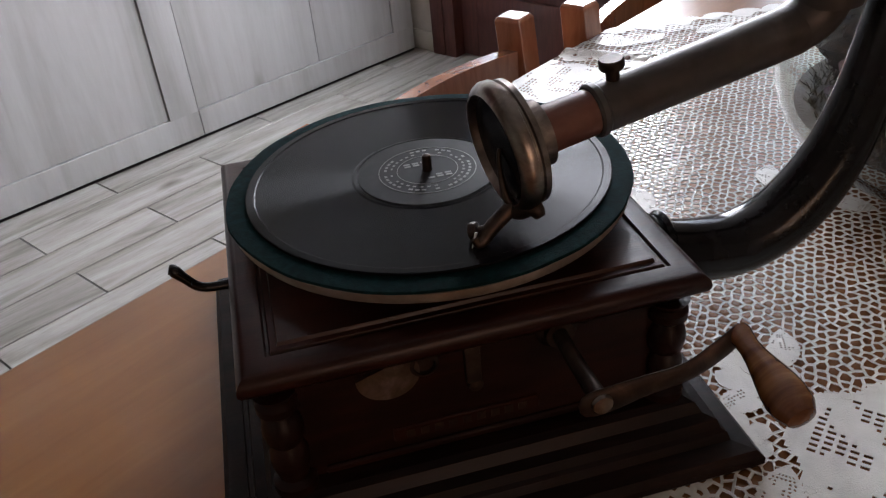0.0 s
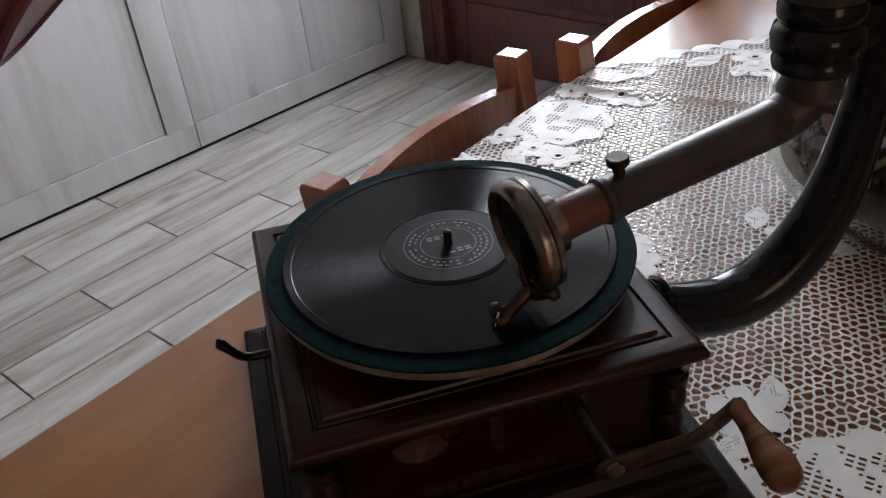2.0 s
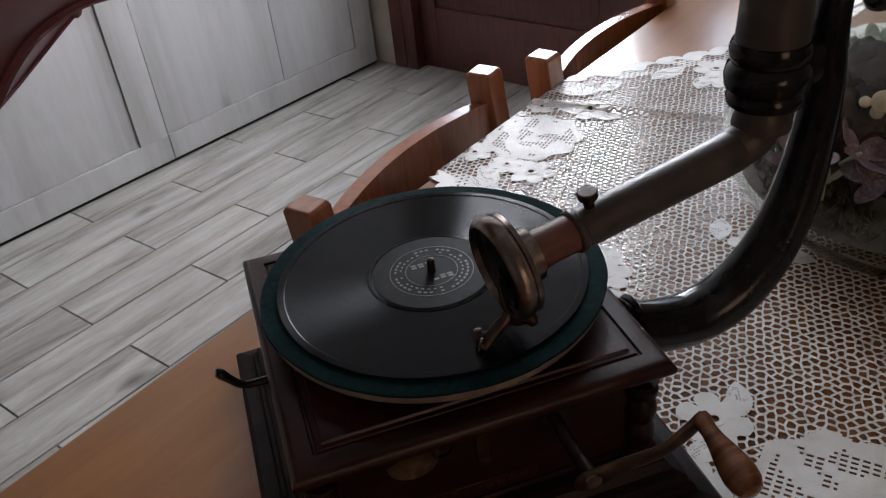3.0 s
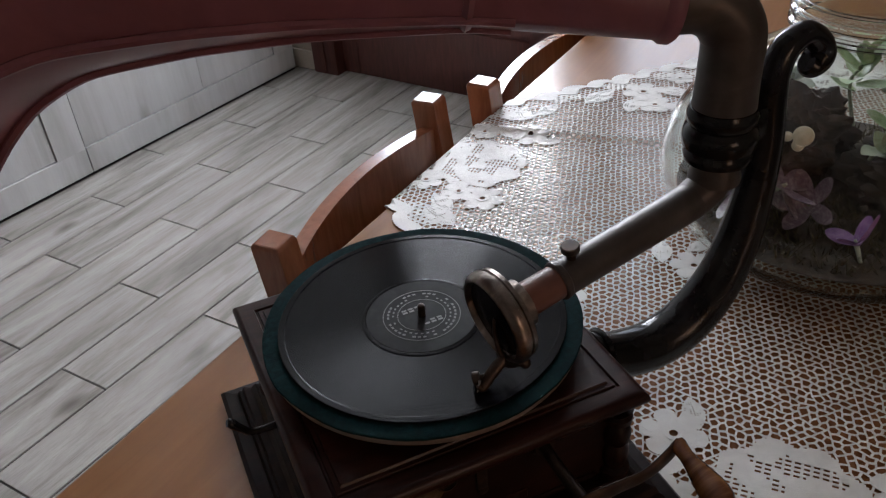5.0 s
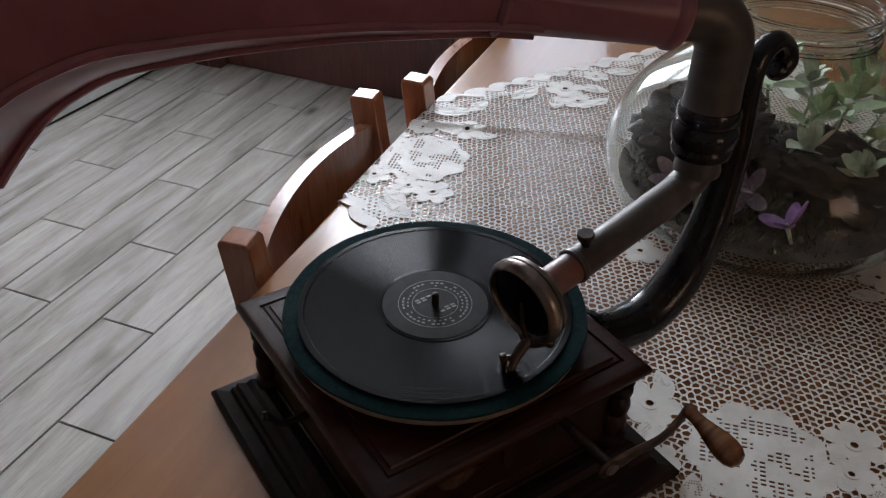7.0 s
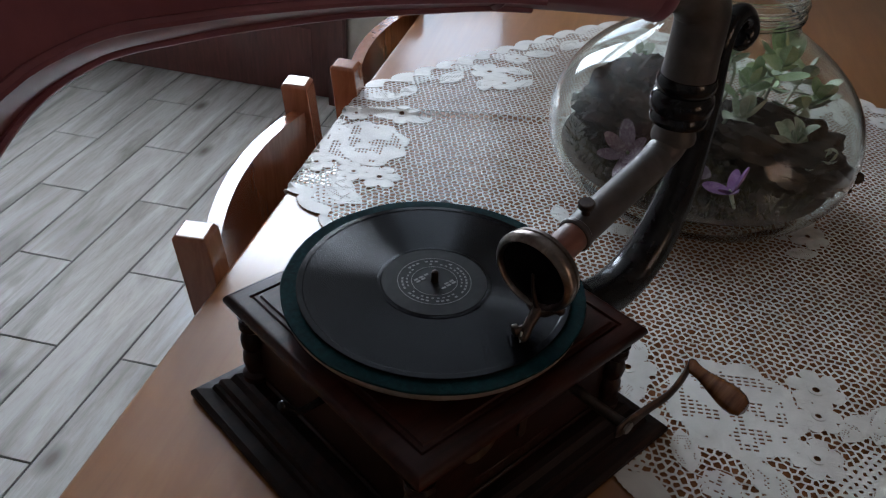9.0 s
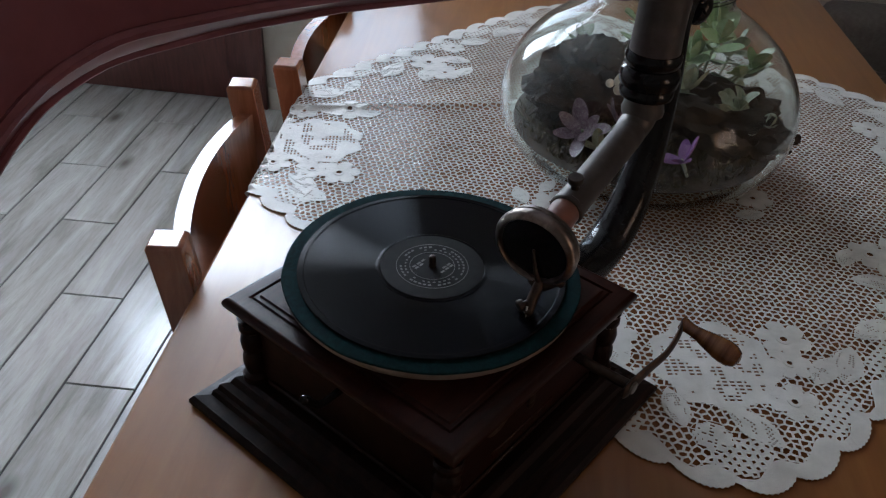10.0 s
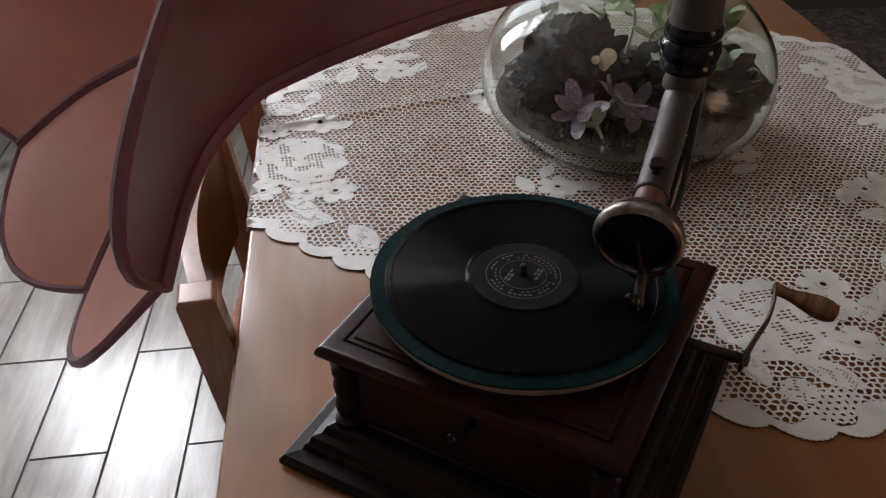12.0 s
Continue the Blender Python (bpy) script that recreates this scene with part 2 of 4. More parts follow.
def box(x0, y0, z0, x1, y1, z1, r=0.0, seg=2):
    bm = bmesh.new()
    bmesh.ops.create_cube(bm, size=1.0, matrix=Matrix.LocRotScale(((x0 + x1) / 2, (y0 + y1) / 2, (z0 + z1) / 2), None, (x1 - x0, y1 - y0, z1 - z0)))
    if r:
        bmesh.ops.bevel(bm, geom=list(bm.edges), offset=r, segments=seg, affect="EDGES", profile=0.6)
    return bm


def lathe(profile, n=48, cap=True, wobble=0.0):
    """A body turned about z from (radius, height) pairs."""
    bm = bmesh.new()
    rings = []
    for r, z in profile:
        rings.append([bm.verts.new((r * math.cos(2 * math.pi * i / n), r * math.sin(2 * math.pi * i / n), z)) for i in range(n)])
    for a, b in zip(rings, rings[1:]):
        for i in range(n):
            bm.faces.new((a[i], a[(i + 1) % n], b[(i + 1) % n], b[i]))
    if cap:
        bm.faces.new(rings[0][::-1])
        bm.faces.new(rings[-1])
    return bm


def square_rings(profile):
    """A square moulding from (half width, height) pairs, closed at both ends."""
    bm = bmesh.new()
    rings = [[bm.verts.new((sx * h, sy * h, z)) for sx, sy in ((-1, -1), (1, -1), (1, 1), (-1, 1))] for h, z in profile]
    for a, b in zip(rings, rings[1:]):
        for i in range(4):
            bm.faces.new((a[i], a[(i + 1) % 4], b[(i + 1) % 4], b[i]))
    bm.faces.new(rings[0][::-1])
    bm.faces.new(rings[-1])
    return bm


def smooth_path(points, steps=8):
    """Catmull-Rom through the points (any width of tuple)."""
    p = [np.array(q, float) for q in points]
    p = [2 * p[0] - p[1]] + p + [2 * p[-1] - p[-2]]
    out = []
    for i in range(1, len(p) - 2):
        for k in range(steps):
            t = k / steps
            out.append(0.5 * (2 * p[i] + (p[i + 1] - p[i - 1]) * t + (2 * p[i - 1] - 5 * p[i] + 4 * p[i + 1] - p[i + 2]) * t * t
                              + (3 * p[i] - p[i - 1] - 3 * p[i + 1] + p[i + 2]) * t ** 3))
    out.append(p[-2])
    return out


def tube(points, n=20, steps=8, squash=1.0, cap=True, flat=1.0):
    """A tube along points (x, y, z, radius); squash and flat thin it upright and sideways."""
    path = smooth_path(points, steps)
    bm = bmesh.new()
    rings, ref = [], None
    for i, q in enumerate(path):
        c, r = Vector(q[:3]), float(q[3])
        d = Vector(path[min(i + 1, len(path) - 1)][:3]) - Vector(path[max(i - 1, 0)][:3])
        d.normalize()
        if ref is None:
            ref = d.orthogonal().normalized() if abs(d.z) > 0.9 else d.cross(Vector((0, 0, 1))).normalized()
        u = (ref - d * ref.dot(d)).normalized()
        ref = u
        w = d.cross(u)
        rings.append([bm.verts.new(c + r * (flat * math.cos(2 * math.pi * k / n) * u + squash * math.sin(2 * math.pi * k / n) * w)) for k in range(n)])
    for a, b in zip(rings, rings[1:]):
        for k in range(n):
            bm.faces.new((a[k], a[(k + 1) % n], b[(k + 1) % n], b[k]))
    if cap:
        bm.faces.new(rings[0][::-1])
        bm.faces.new(rings[-1])
    return bm


def aim(p, d):
    """A pose at p whose z axis points along d."""
    return Matrix.Translation(p) @ Vector(d).to_track_quat("Z", "Y").to_matrix().to_4x4()


# ---- setting ----
CEILING = 2.70
EAST, SOUTH = 3.4, -4.2
WEST = -2.42


def wall(name, pieces, mat, label):
    root = thing(name, Matrix.Identity(4), label, "wall", kind="structure")
    for p in pieces:
        part("wall_panel", box(*p), mat, root, smooth=False)
    return root


# floor bed under the boards
part("floor_bed", box(WEST - 0.3, SOUTH - 0.3, -0.12, EAST + 0.3, 3.0, -0.0035), M_GROUT, smooth=False)
FLOOR = bpy.data.objects["floor_bed"]
FLOOR.name = "floor"
tagged(FLOOR, "wood-look porcelain floor tiles with dark grout joints", "floor", kind="structure")
SW0, SW1 = -0.52, -0.02
wall("wall_north", [
    (WEST - 0.2, DOOR_Y, 0, DOOR_X0 - 0.06, DOOR_Y + 0.2, CEILING),
    (DOOR_X1 + 0.06, DOOR_Y, 0, SW0, DOOR_Y + 0.2, CEILING), (SW1, DOOR_Y, 0, EAST, DOOR_Y + 0.2, CEILING),
    (SW0, DOOR_Y, 0, SW1, DOOR_Y + 0.2, 1.05), (SW0, DOOR_Y, 2.62, SW1, DOOR_Y + 0.2, CEILING),
    (DOOR_X0 - 0.06, DOOR_Y, 2.62, DOOR_X1 + 0.06, DOOR_Y + 0.2, CEILING)], M_WALL, "cream plastered wall beside the wooden door")
wall("wall_east", [(EAST, SOUTH, 0, EAST + 0.2, -2.2, CEILING), (EAST, -0.9, 0, EAST + 0.2, DOOR_Y + 0.2, CEILING),
                   (EAST, -2.2, 0, EAST + 0.2, -0.9, 0.9), (EAST, -2.2, 2.2, EAST + 0.2, -0.9, CEILING)], M_WALL, "cream plastered side wall of the dining room")
wall("wall_south", [(WEST - 0.2, SOUTH - 0.2, 0, EAST + 0.2, SOUTH, CEILING)], M_WALL, "cream plastered wall of the dining room")
wall("wall_west", [(WEST - 0.2, SOUTH, 0, WEST, DOOR_Y, CEILING)], M_WALL, "cream plastered wall behind the white cabinets")
c = part("ceiling", box(WEST - 0.2, SOUTH - 0.2, CEILING, EAST + 0.2, DOOR_Y + 0.2, CEILING + 0.12), M_CEIL, smooth=False)
tagged(c, "plain white painted ceiling", "ceiling", kind="structure")

# glazed wooden door
door = thing("door_1", pose(DOOR_X0, DOOR_Y, 0), "red-brown panelled wooden door with a glazed upper half", "door", kind="structure")
DW = DOOR_X1 - DOOR_X0
for x0, x1 in ((-0.06, 0.0), (DW, DW + 0.06)):
    part("door_frame", box(x0, -0.02, 0, x1, 0.2, 2.62, 0.004), M_DOOR, door)
part("door_frame", box(0, 0.02, 2.12, DW, 0.1, 2.17, 0.004), M_DOOR, door)
part("door_frame", box(0, -0.02, 2.57, DW, 0.2, 2.62, 0.004), M_DOOR, door)
p = part("transom_pane", box(0.002, 0.05, 2.165, DW - 0.002, 0.056, 2.575), M_PANE, door)
p.visible_shadow = False
for x0, x1 in ((-0.13, -0.06), (DW + 0.06, DW + 0.075)):
    part("architrave", box(x0, -0.024, 0, x1, 0.0, 2.66, 0.006), M_DOOR, door)
leaf = part("door_leaf", box(0.003, 0.03, 0.006, 0.085, 0.075, 2.115, 0.004), M_DOOR, door)
part("stile", box(DW - 0.085, 0.03, 0.006, DW - 0.003, 0.075, 2.115, 0.004), M_DOOR, leaf)
for z0, z1 in ((0.006, 0.27), (0.56, 0.64), (0.98, 1.12), (2.02, 2.115)):
    part("rail", box(0.085, 0.032, z0, DW - 0.085, 0.073, z1, 0.004), M_DOOR, leaf)
for z0, z1 in ((0.27, 0.56), (0.64, 0.98)):
    part("panel", box(0.08, 0.045, z0 - 0.005, DW - 0.08, 0.06, z1 + 0.005), M_DOOR, leaf)
    part("raised_panel", box(0.145, 0.038, z0 + 0.035, DW - 0.145, 0.062, z1 - 0.035, 0.008), M_DOOR, leaf)
p = part("pane", box(0.08, 0.05, 1.115, DW - 0.08, 0.056, 2.025), M_PANE, leaf)
p.visible_shadow = False
part("door_handle", tube([(DW - 0.055, 0.03, 1.02, 0.008), (DW - 0.055, -0.02, 1.02, 0.008), (DW - 0.08, -0.032, 1.02, 0.008), (DW - 0.17, -0.032, 1.02, 0.007)], 10), M_BRASS, door, "brass lever handle")

side = thing("window_2", pose(SW0, DOOR_Y, 1.05), "red-brown wooden window with a clear pane", "window", kind="structure")
WW, WH = SW1 - SW0, 1.57
for x0, z0, x1, z1 in ((0, 0, 0.045, WH), (WW - 0.045, 0, WW, WH), (0.045, 0, WW - 0.045, 0.045), (0.045, WH - 0.045, WW - 0.045, WH)):
    part("window_frame", box(x0, 0.02, z0, x1, 0.08, z1, 0.004), M_DOOR, side)
p = part("pane", box(0.045, 0.045, 0.045, WW - 0.045, 0.051, WH - 0.045), M_PANE, side)
p.visible_shadow = False

# unseen second window behind the walk, added to frame the warm east fill
win = thing("added_window_1", pose(EAST, -1.55, 1.55, 0, 0, 180), "unseen red-brown wooden window added around the warm fill lamp", "window", kind="structure")
for y0, z0, y1, z1 in ((-0.65, -0.65, -0.58, 0.65), (0.58, -0.65, 0.65, 0.65), (-0.58, -0.65, 0.58, -0.58), (-0.58, 0.58, 0.58, 0.65), (-0.035, -0.58, 0.035, 0.58)):
    part("window_frame", box(-0.12, y0, z0, -0.06, y1, z1, 0.004), M_DOOR, win)
for y0, y1 in ((-0.58, -0.035), (0.035, 0.58)):
    p = part("pane", box(-0.095, y0, -0.58, -0.089, y1, 0.58), M_PANE, win)
    p.visible_shadow = False

# skirting
for x0, x1 in ((-1.97, DOOR_X0 - 0.13), (DOOR_X1 + 0.08, EAST)):
    s = part("baseboard", box(x0, DOOR_Y - 0.012, 0, x1, DOOR_Y, 0.085, 0.003), M_SKIRT)
    tagged(s, "cream tile skirting along the wall", "baseboard", kind="structure")


# ---- white cabinets ----
CAB = Matrix.Translation((-1.925, 1.019, 0)) @ Matrix.Rotation(-0.0363, 4, "Z")


def cabinet(y0, y1, label, hinge=True):
    root = thing("cabinet", CAB @ pose(0, y0, 0), label, "cabinet", "row of white cabinets")
    w = y1 - y0
    part("carcass", box(-0.45, 0.0, 0.06, -0.024, w, 2.2), M_CAB, root, smooth=False)
    # strip below the door, coloured dark as the shade there
    part("plinth", box(-0.40, 0.0, 0.0, -0.012, w, 0.06), M_GAP_SHADE, root, smooth=False)
    d = thing("cabinet_door", Matrix.Identity(4), "", "")
    for k in ("label", "category"):
        if k in d:
            del d[k]
    d.parent = root
    part("bottom_rail", box(-0.024, 0.002, 0.014, 0.0, w - 0.002, 0.110, 0.0012, 1), M_CAB, d)
    part("top_rail", box(-0.024, 0.002, 2.09, 0.0, w - 0.002, 2.2, 0.0012, 1), M_CAB, d)
    lo = 0.002
    if hinge:
        lo = 0.1165
        part("stile", box(-0.024, 0.002, 0.1065, 0.0, 0.115, 2.0885, 0.0012, 1), M_CAB, d)
    part("stile", box(-0.024, w - 0.115, 0.1065, 0.0, w - 0.002, 2.0885, 0.0012, 1), M_CAB, d)
    cuts = [lo, w - 0.1165] if hinge else [lo, 0.560, w - 0.1165]
    for a, b in zip(cuts, cuts[1:]):
        part("panel", box(-0.024, a + 0.001, 0.1125, -0.006, b - 0.001, 2.0875, 0.001, 1), M_CAB, d)
    return root


for y0, y1, hinge in ((-2.16, -1.08, True), (-1.08, 0.0, True), (0.0, 1.075, False)):
    cabinet(y0, y1, "whitewashed wooden cabinet with a framed board door", hinge)

# ---- floor boards ----
def boards():
    w, l, g = 0.1695, 0.6480, 0.0045
    me = finish(box(-w / 2 + g / 2, -l / 2 + g / 2, -0.010, w / 2 - g / 2, l / 2 - g / 2, 0.0, 0.0012, 1), "tile")
    me.materials.append(M_TILE)
    for v in me.vertices:
        v.co = (v.co.x, v.co.y + FSH * v.co.x, v.co.z)
    near, far = [], []
    for i in range(-5, 34):
        x = -1.7295 + i * w
        off = -0.027 if i % 2 else 0.288
        for k in range(-9, 5):
            y = off + (k + 0.5) * l
            if y > DOOR_Y + 0.15 or x > EAST or y < SOUTH - 0.2 or x < WEST - 0.1:
                continue
            (near if x < 0.6 and y > -1.2 else far).append((x, y + FSH * (x + 1.3)))
    for x, y in near:
        t = new("tile", me)
        t.parent = FLOOR
        t.matrix_basis = Matrix.Translation((x, y, 0.0))
    co = np.empty(len(me.vertices) * 3)
    me.vertices.foreach_get("co", co)
    co = co.reshape(-1, 3)
    polys = [tuple(p.vertices) for p in me.polygons]
    verts, faces = [], []
    for x, y in far:
        n0 = len(verts)
        verts += [(q[0] + x, q[1] + y, q[2]) for q in co]
        faces += [tuple(v + n0 for v in p) for p in polys]
    rest = part("far_tiles", to_mesh("far_tiles", verts, faces), M_TILE, FLOOR, smooth=False)
    rest["kind"] = "stuff"


FSH = 0.042


# ---- table ----
TZ = 0.808
TX0, TX1, TY0, TY1 = 0.0, 1.062, -0.62, 1.72
TABLE_TURN = 1.7
table = thing("dining_table", pose(0.008, 0, 0, 0, 0, TABLE_TURN), "honey-coloured wooden dining table with a smooth varnished top", "table")
part("tabletop", box(TX0, TY0, TZ - 0.032, TX1, TY1, TZ, 0.005, 3), M_TABLE, table)
for x0, x1, y0, y1 in ((0.06, 0.085, TY0 + 0.1, TY1 - 0.1), (TX1 - 0.085, TX1 - 0.06, TY0 + 0.1, TY1 - 0.1), (0.1, TX1 - 0.1, TY0 + 0.08, TY0 + 0.105), (0.1, TX1 - 0.1, TY1 - 0.105, TY1 - 0.08)):
    part("apron", box(x0, y0, TZ - 0.13, x1, y1, TZ - 0.032, 0.002, 1), M_TABLE, table)
for x in (0.09, TX1 - 0.09):
    for y in (TY0 + 0.11, TY1 - 0.11):
        part("leg", box(x - 0.035, y - 0.035, 0, x + 0.035, y + 0.035, TZ - 0.034, 0.006), M_TABLE, table)


# ---- chairs ----
CH = 0.860


def chair():
    root = thing("dining_chair", pose(0, 0, 0), "reddish cherry-wood chair with a curved back rail beside the table", "chair", "chairs along the table")
    for y in (-0.2165, 0.2165):
        bm = bmesh.new()
        h = 0.0215
        prof = [(0, h * 0.85), (0.43, h), (CH - 0.10, h), (CH - 0.005, h), (CH, h * 0.84)]
        rings = []
        for z, r in prof:
            lean = -0.05 * max(0.0, (z - 0.43) / 0.43) + 0.05
            rings.append([bm.verts.new((lean + sx * r, y + sy * r * 0.95, z)) for sx, sy in ((-1, -1), (1, -1), (1, 1), (-1, 1))])
        for a, b in zip(rings, rings[1:]):
            for i in range(4):
                bm.faces.new((a[i], a[(i + 1) % 4], b[(i + 1) % 4], b[i]))
        bm.faces.new(rings[0][::-1])
        bm.faces.new(rings[-1])
        bmesh.ops.bevel(bm, geom=[e for e in bm.edges], offset=0.0012, segments=1, affect="EDGES")
        part("back_post", bm, M_CHAIR, root, smooth=False)
    for zlo, zhi, rise in ((CH - 0.215, CH - 0.046, 0.005), (CH - 0.34, CH - 0.28, 0.0)):
        bm = bmesh.new()
        rings = []
        for i in range(17):
            u = -1 + 2 * i / 16
            y = 0.20 * u
            x = 0.004 - 0.030 * (1 - u * u) + 0.05 * (CH - zhi) / 0.43
            top = zhi + rise * (1 - u * u)
            rings.append([bm.verts.new(q) for q in ((x - 0.011, y, zlo), (x + 0.011, y, zlo), (x + 0.009, y, top), (x - 0.013, y, top))])
        for a, b in zip(rings, rings[1:]):
            for i in range(4):
                bm.faces.new((a[i], a[(i + 1) % 4], b[(i + 1) % 4], b[i]))
        bm.faces.new(rings[0][::-1])
        bm.faces.new(rings[-1])
        part("back_rail", bm, M_CHAIR, root)
    part("seat", box(0.03, -0.215, 0.425, 0.44, 0.215, 0.455, 0.010, 3), M_CHAIR, root)
    for y in (-0.19, 0.19):
        part("leg", box(0.385, y - 0.02, 0, 0.425, y + 0.02, 0.427, 0.004), M_CHAIR, root)
        part("side_stretcher", box(0.06, y - 0.011, 0.2, 0.39, y + 0.011, 0.235, 0.003), M_CHAIR, root)
    return root


ch1 = chair()
ch1.matrix_basis = pose(-0.0595, 0.344, 0, 0, 0, 7.0)
ch2 = chair()
ch2.matrix_basis = pose(-0.045, 0.869, 0, 0, 0, 2.0)

# ---- sofa ----
sofa = thing("sofa", pose(1.25, 1.35, 0), "taupe upholstered sofa with a speckled grey seat cushion", "sofa")
part("base", box(0, -0.75, 0.05, 0.85, 0.70, 0.30, 0.02), M_SOFA2, sofa)
part("seat_cushion", box(0.0, -0.73, 0.30, 0.66, 0.68, 0.46, 0.04, 4), M_SOFA, sofa)
part("backrest", box(0.62, -0.75, 0.30, 0.87, 0.70, 0.86, 0.06, 4), M_SOFA2, sofa)
part("armrest", box(0.0, 0.55, 0.30, 0.85, 0.72, 0.62, 0.05, 4), M_SOFA2, sofa)
for x in (0.06, 0.79):
    for y in (-0.69, 0.64):
        part("foot", lathe([(0.02, 0), (0.026, 0.05)], 12), M_DOOR, sofa, m=pose(x, y, 0))


# the horn's aim, length and flare
HORN_AZ, HORN_EL, HORN_ROLL, HORN_L = 211.0, 9.6, 10.0, 0.508
HORN_U = [0.0, 0.2753, 0.500, 0.668, 0.836, 0.935, 1.0]
HORN_R = [0.0280, 0.0345, 0.0530, 0.0730, 0.0995, 0.139, 0.198]

# ---- gramophone ----
G_AT = Matrix.Translation((0.3020, -0.0230, TZ)) @ Matrix.Rotation(radians(57.0), 4, "Z")
gram = thing("gramophone", G_AT, "antique dark mahogany gramophone with a maroon horn on the table", "gramophone")
TOP = 0.139    # height of the lid above the table
part("plinth", square_rings([(0.168, 0.0), (0.170, 0.004), (0.170, 0.009), (0.166, 0.0135), (0.154, 0.015), (0.152, 0.021), (0.149, 0.0225), (0.147, 0.029), (0.140, 0.031), (0.136, 0.038), (0.131, 0.040)]), M_PLINTH, gram, smooth=False)
part("case", square_rings([(0.1195, 0.036), (0.1195, TOP - 0.022)]), M_CASE, gram, smooth=False)
ovolo = [(0.131 + 0.0072 * math.sin(t), TOP - 0.0075 + 0.0075 * math.cos(t)) for t in np.linspace(0.0, 2.5, 9)][::-1]
part("lid", square_rings([(0.120, TOP - 0.026), (0.124, TOP - 0.024), (0.129, TOP - 0.0185)] + ovolo + [(0.1205, TOP), (0.1195, TOP - 0.002), (0.1180, TOP - 0.002), (0.1170, TOP - 0.0002), (0.1135, TOP + 0.0002), (0.1125, TOP + 0.0022), (0.10, TOP + 0.0025)]), M_BOX, gram)
pil = [(0.012, 0.036), (0.0135, 0.040), (0.0135, 0.046), (0.009, 0.049), (0.0105, 0.055), (0.012, 0.062), (0.0115, 0.070), (0.009, 0.076), (0.0115, 0.080), (0.0125, 0.088), (0.011, 0.095), (0.0085, 0.099), (0.0125, 0.103), (0.0125, 0.108), (0.010, 0.111), (0.013, 0.116)]
for sx in (-1, 1):
    for sy in (-1, 1):
        part("corner_column", lathe(pil, 20), M_CASE, gram, m=pose(sx * 0.1205, sy * 0.1205, 0))
for a in range(4):
    r = Matrix.Rotation(a * math.pi / 2, 4, "Z")
    part("face_moulding", box(-0.102, -0.1225, 0.041, 0.102, -0.1185, 0.047, 0.0015, 1), M_CASE, gram, m=r)

# turntable
SP = Vector((0.0050, 0.0085))
turn = part("turntable", lathe([(0.02, TOP + 0.0035), (0.02, TOP + 0.011), (0.126, TOP + 0.011), (0.1335, TOP + 0.0125), (0.1352, TOP + 0.015), (0.1352, TOP + 0.0195), (0.1335, TOP + 0.0205), (0.02, TOP + 0.0205)], 96), M_PLATRIM, gram, "worn metal turntable rim", pose(SP.x, SP.y, 0))
bm = lathe([(0.003, TOP + 0.0208), (0.1360, TOP + 0.0208), (0.1372, TOP + 0.0215), (0.1368, TOP + 0.0232), (0.1345, TOP + 0.0236), (0.003, TOP + 0.0236)], 128)
for v in bm.verts:
    r = math.hypot(v.co.x, v.co.y)
    if r > 0.13:
        a = math.atan2(v.co.y, v.co.x)
        k = 1 + 0.008 * noise.noise((4 * math.cos(a), 4 * math.sin(a), 1.0)) + 0.003 * noise.noise((30 * math.cos(a), 30 * math.sin(a), 2.0))
        v.co.x *= k
        v.co.y *= k
part("felt_mat", bm, M_FELT, turn, "dark green felt with a frayed edge")
part("spindle", lathe([(0.0033, TOP + 0.01), (0.0033, TOP + 0.035), (0.0028, TOP + 0.037), (0.001, TOP + 0.038)], 16), M_IRON, turn)

# crank
HX = 0.048
part("crank_socket", lathe([(0.013, 0), (0.013, 0.003), (0.009, 0.005), (0.009, 0.009), (0.006, 0.009)], 24), M_IRON, gram, m=aim((HX, -0.1185, 0.112), (0, -1, 0)))
for dx in (-0.018, 0.018):
    part("socket_ear", lathe([(0.006, 0), (0.006, 0.003), (0.004, 0.004)], 16), M_IRON, gram, m=aim((HX + dx, -0.1185, 0.117), (0, -1, 0)))
crank = part("crank", tube([(HX, -0.118, 0.112, 0.0048), (HX - 0.001, -0.150, 0.1125, 0.0048), (HX - 0.001, -0.186, 0.113, 0.0052)], 14), M_IRON, gram, "worn iron winding crank")
part("crank_arm", tube([(HX - 0.0125, -0.186, 0.1095, 0.0030), (HX - 0.0095, -0.186, 0.110, 0.0072), (HX - 0.003, -0.1865, 0.1115, 0.0092), (HX + 0.006, -0.187, 0.113, 0.0090), (HX + 0.022, -0.190, 0.119, 0.0075), (HX + 0.044, -0.195, 0.127, 0.0066), (HX + 0.062, -0.195, 0.137, 0.0068), (HX + 0.075, -0.192, 0.143, 0.0062)], 16, flat=0.30), M_IRON, crank)
hd = Vector((0.001, -0.060, -0.011)).normalized()
part("crank_handle", lathe([(0.0060, 0.0), (0.0066, 0.003), (0.0058, 0.007), (0.0056, 0.012), (0.0064, 0.019), (0.0084, 0.028), (0.0105, 0.038), (0.0112, 0.045), (0.0104, 0.052), (0.0074, 0.0575), (0.0025, 0.0595)], 28), M_HANDLE, crank, "turned brown wooden handle", aim((HX + 0.073, -0.191, 0.1425), hd))
part("crank_screw", lathe([(0.0062, 0), (0.0055, 0.002), (0.001, 0.0026)], 16), M_BRASS, crank, m=aim((HX - 0.001, -0.1890, 0.113), (0, -1, 0)))

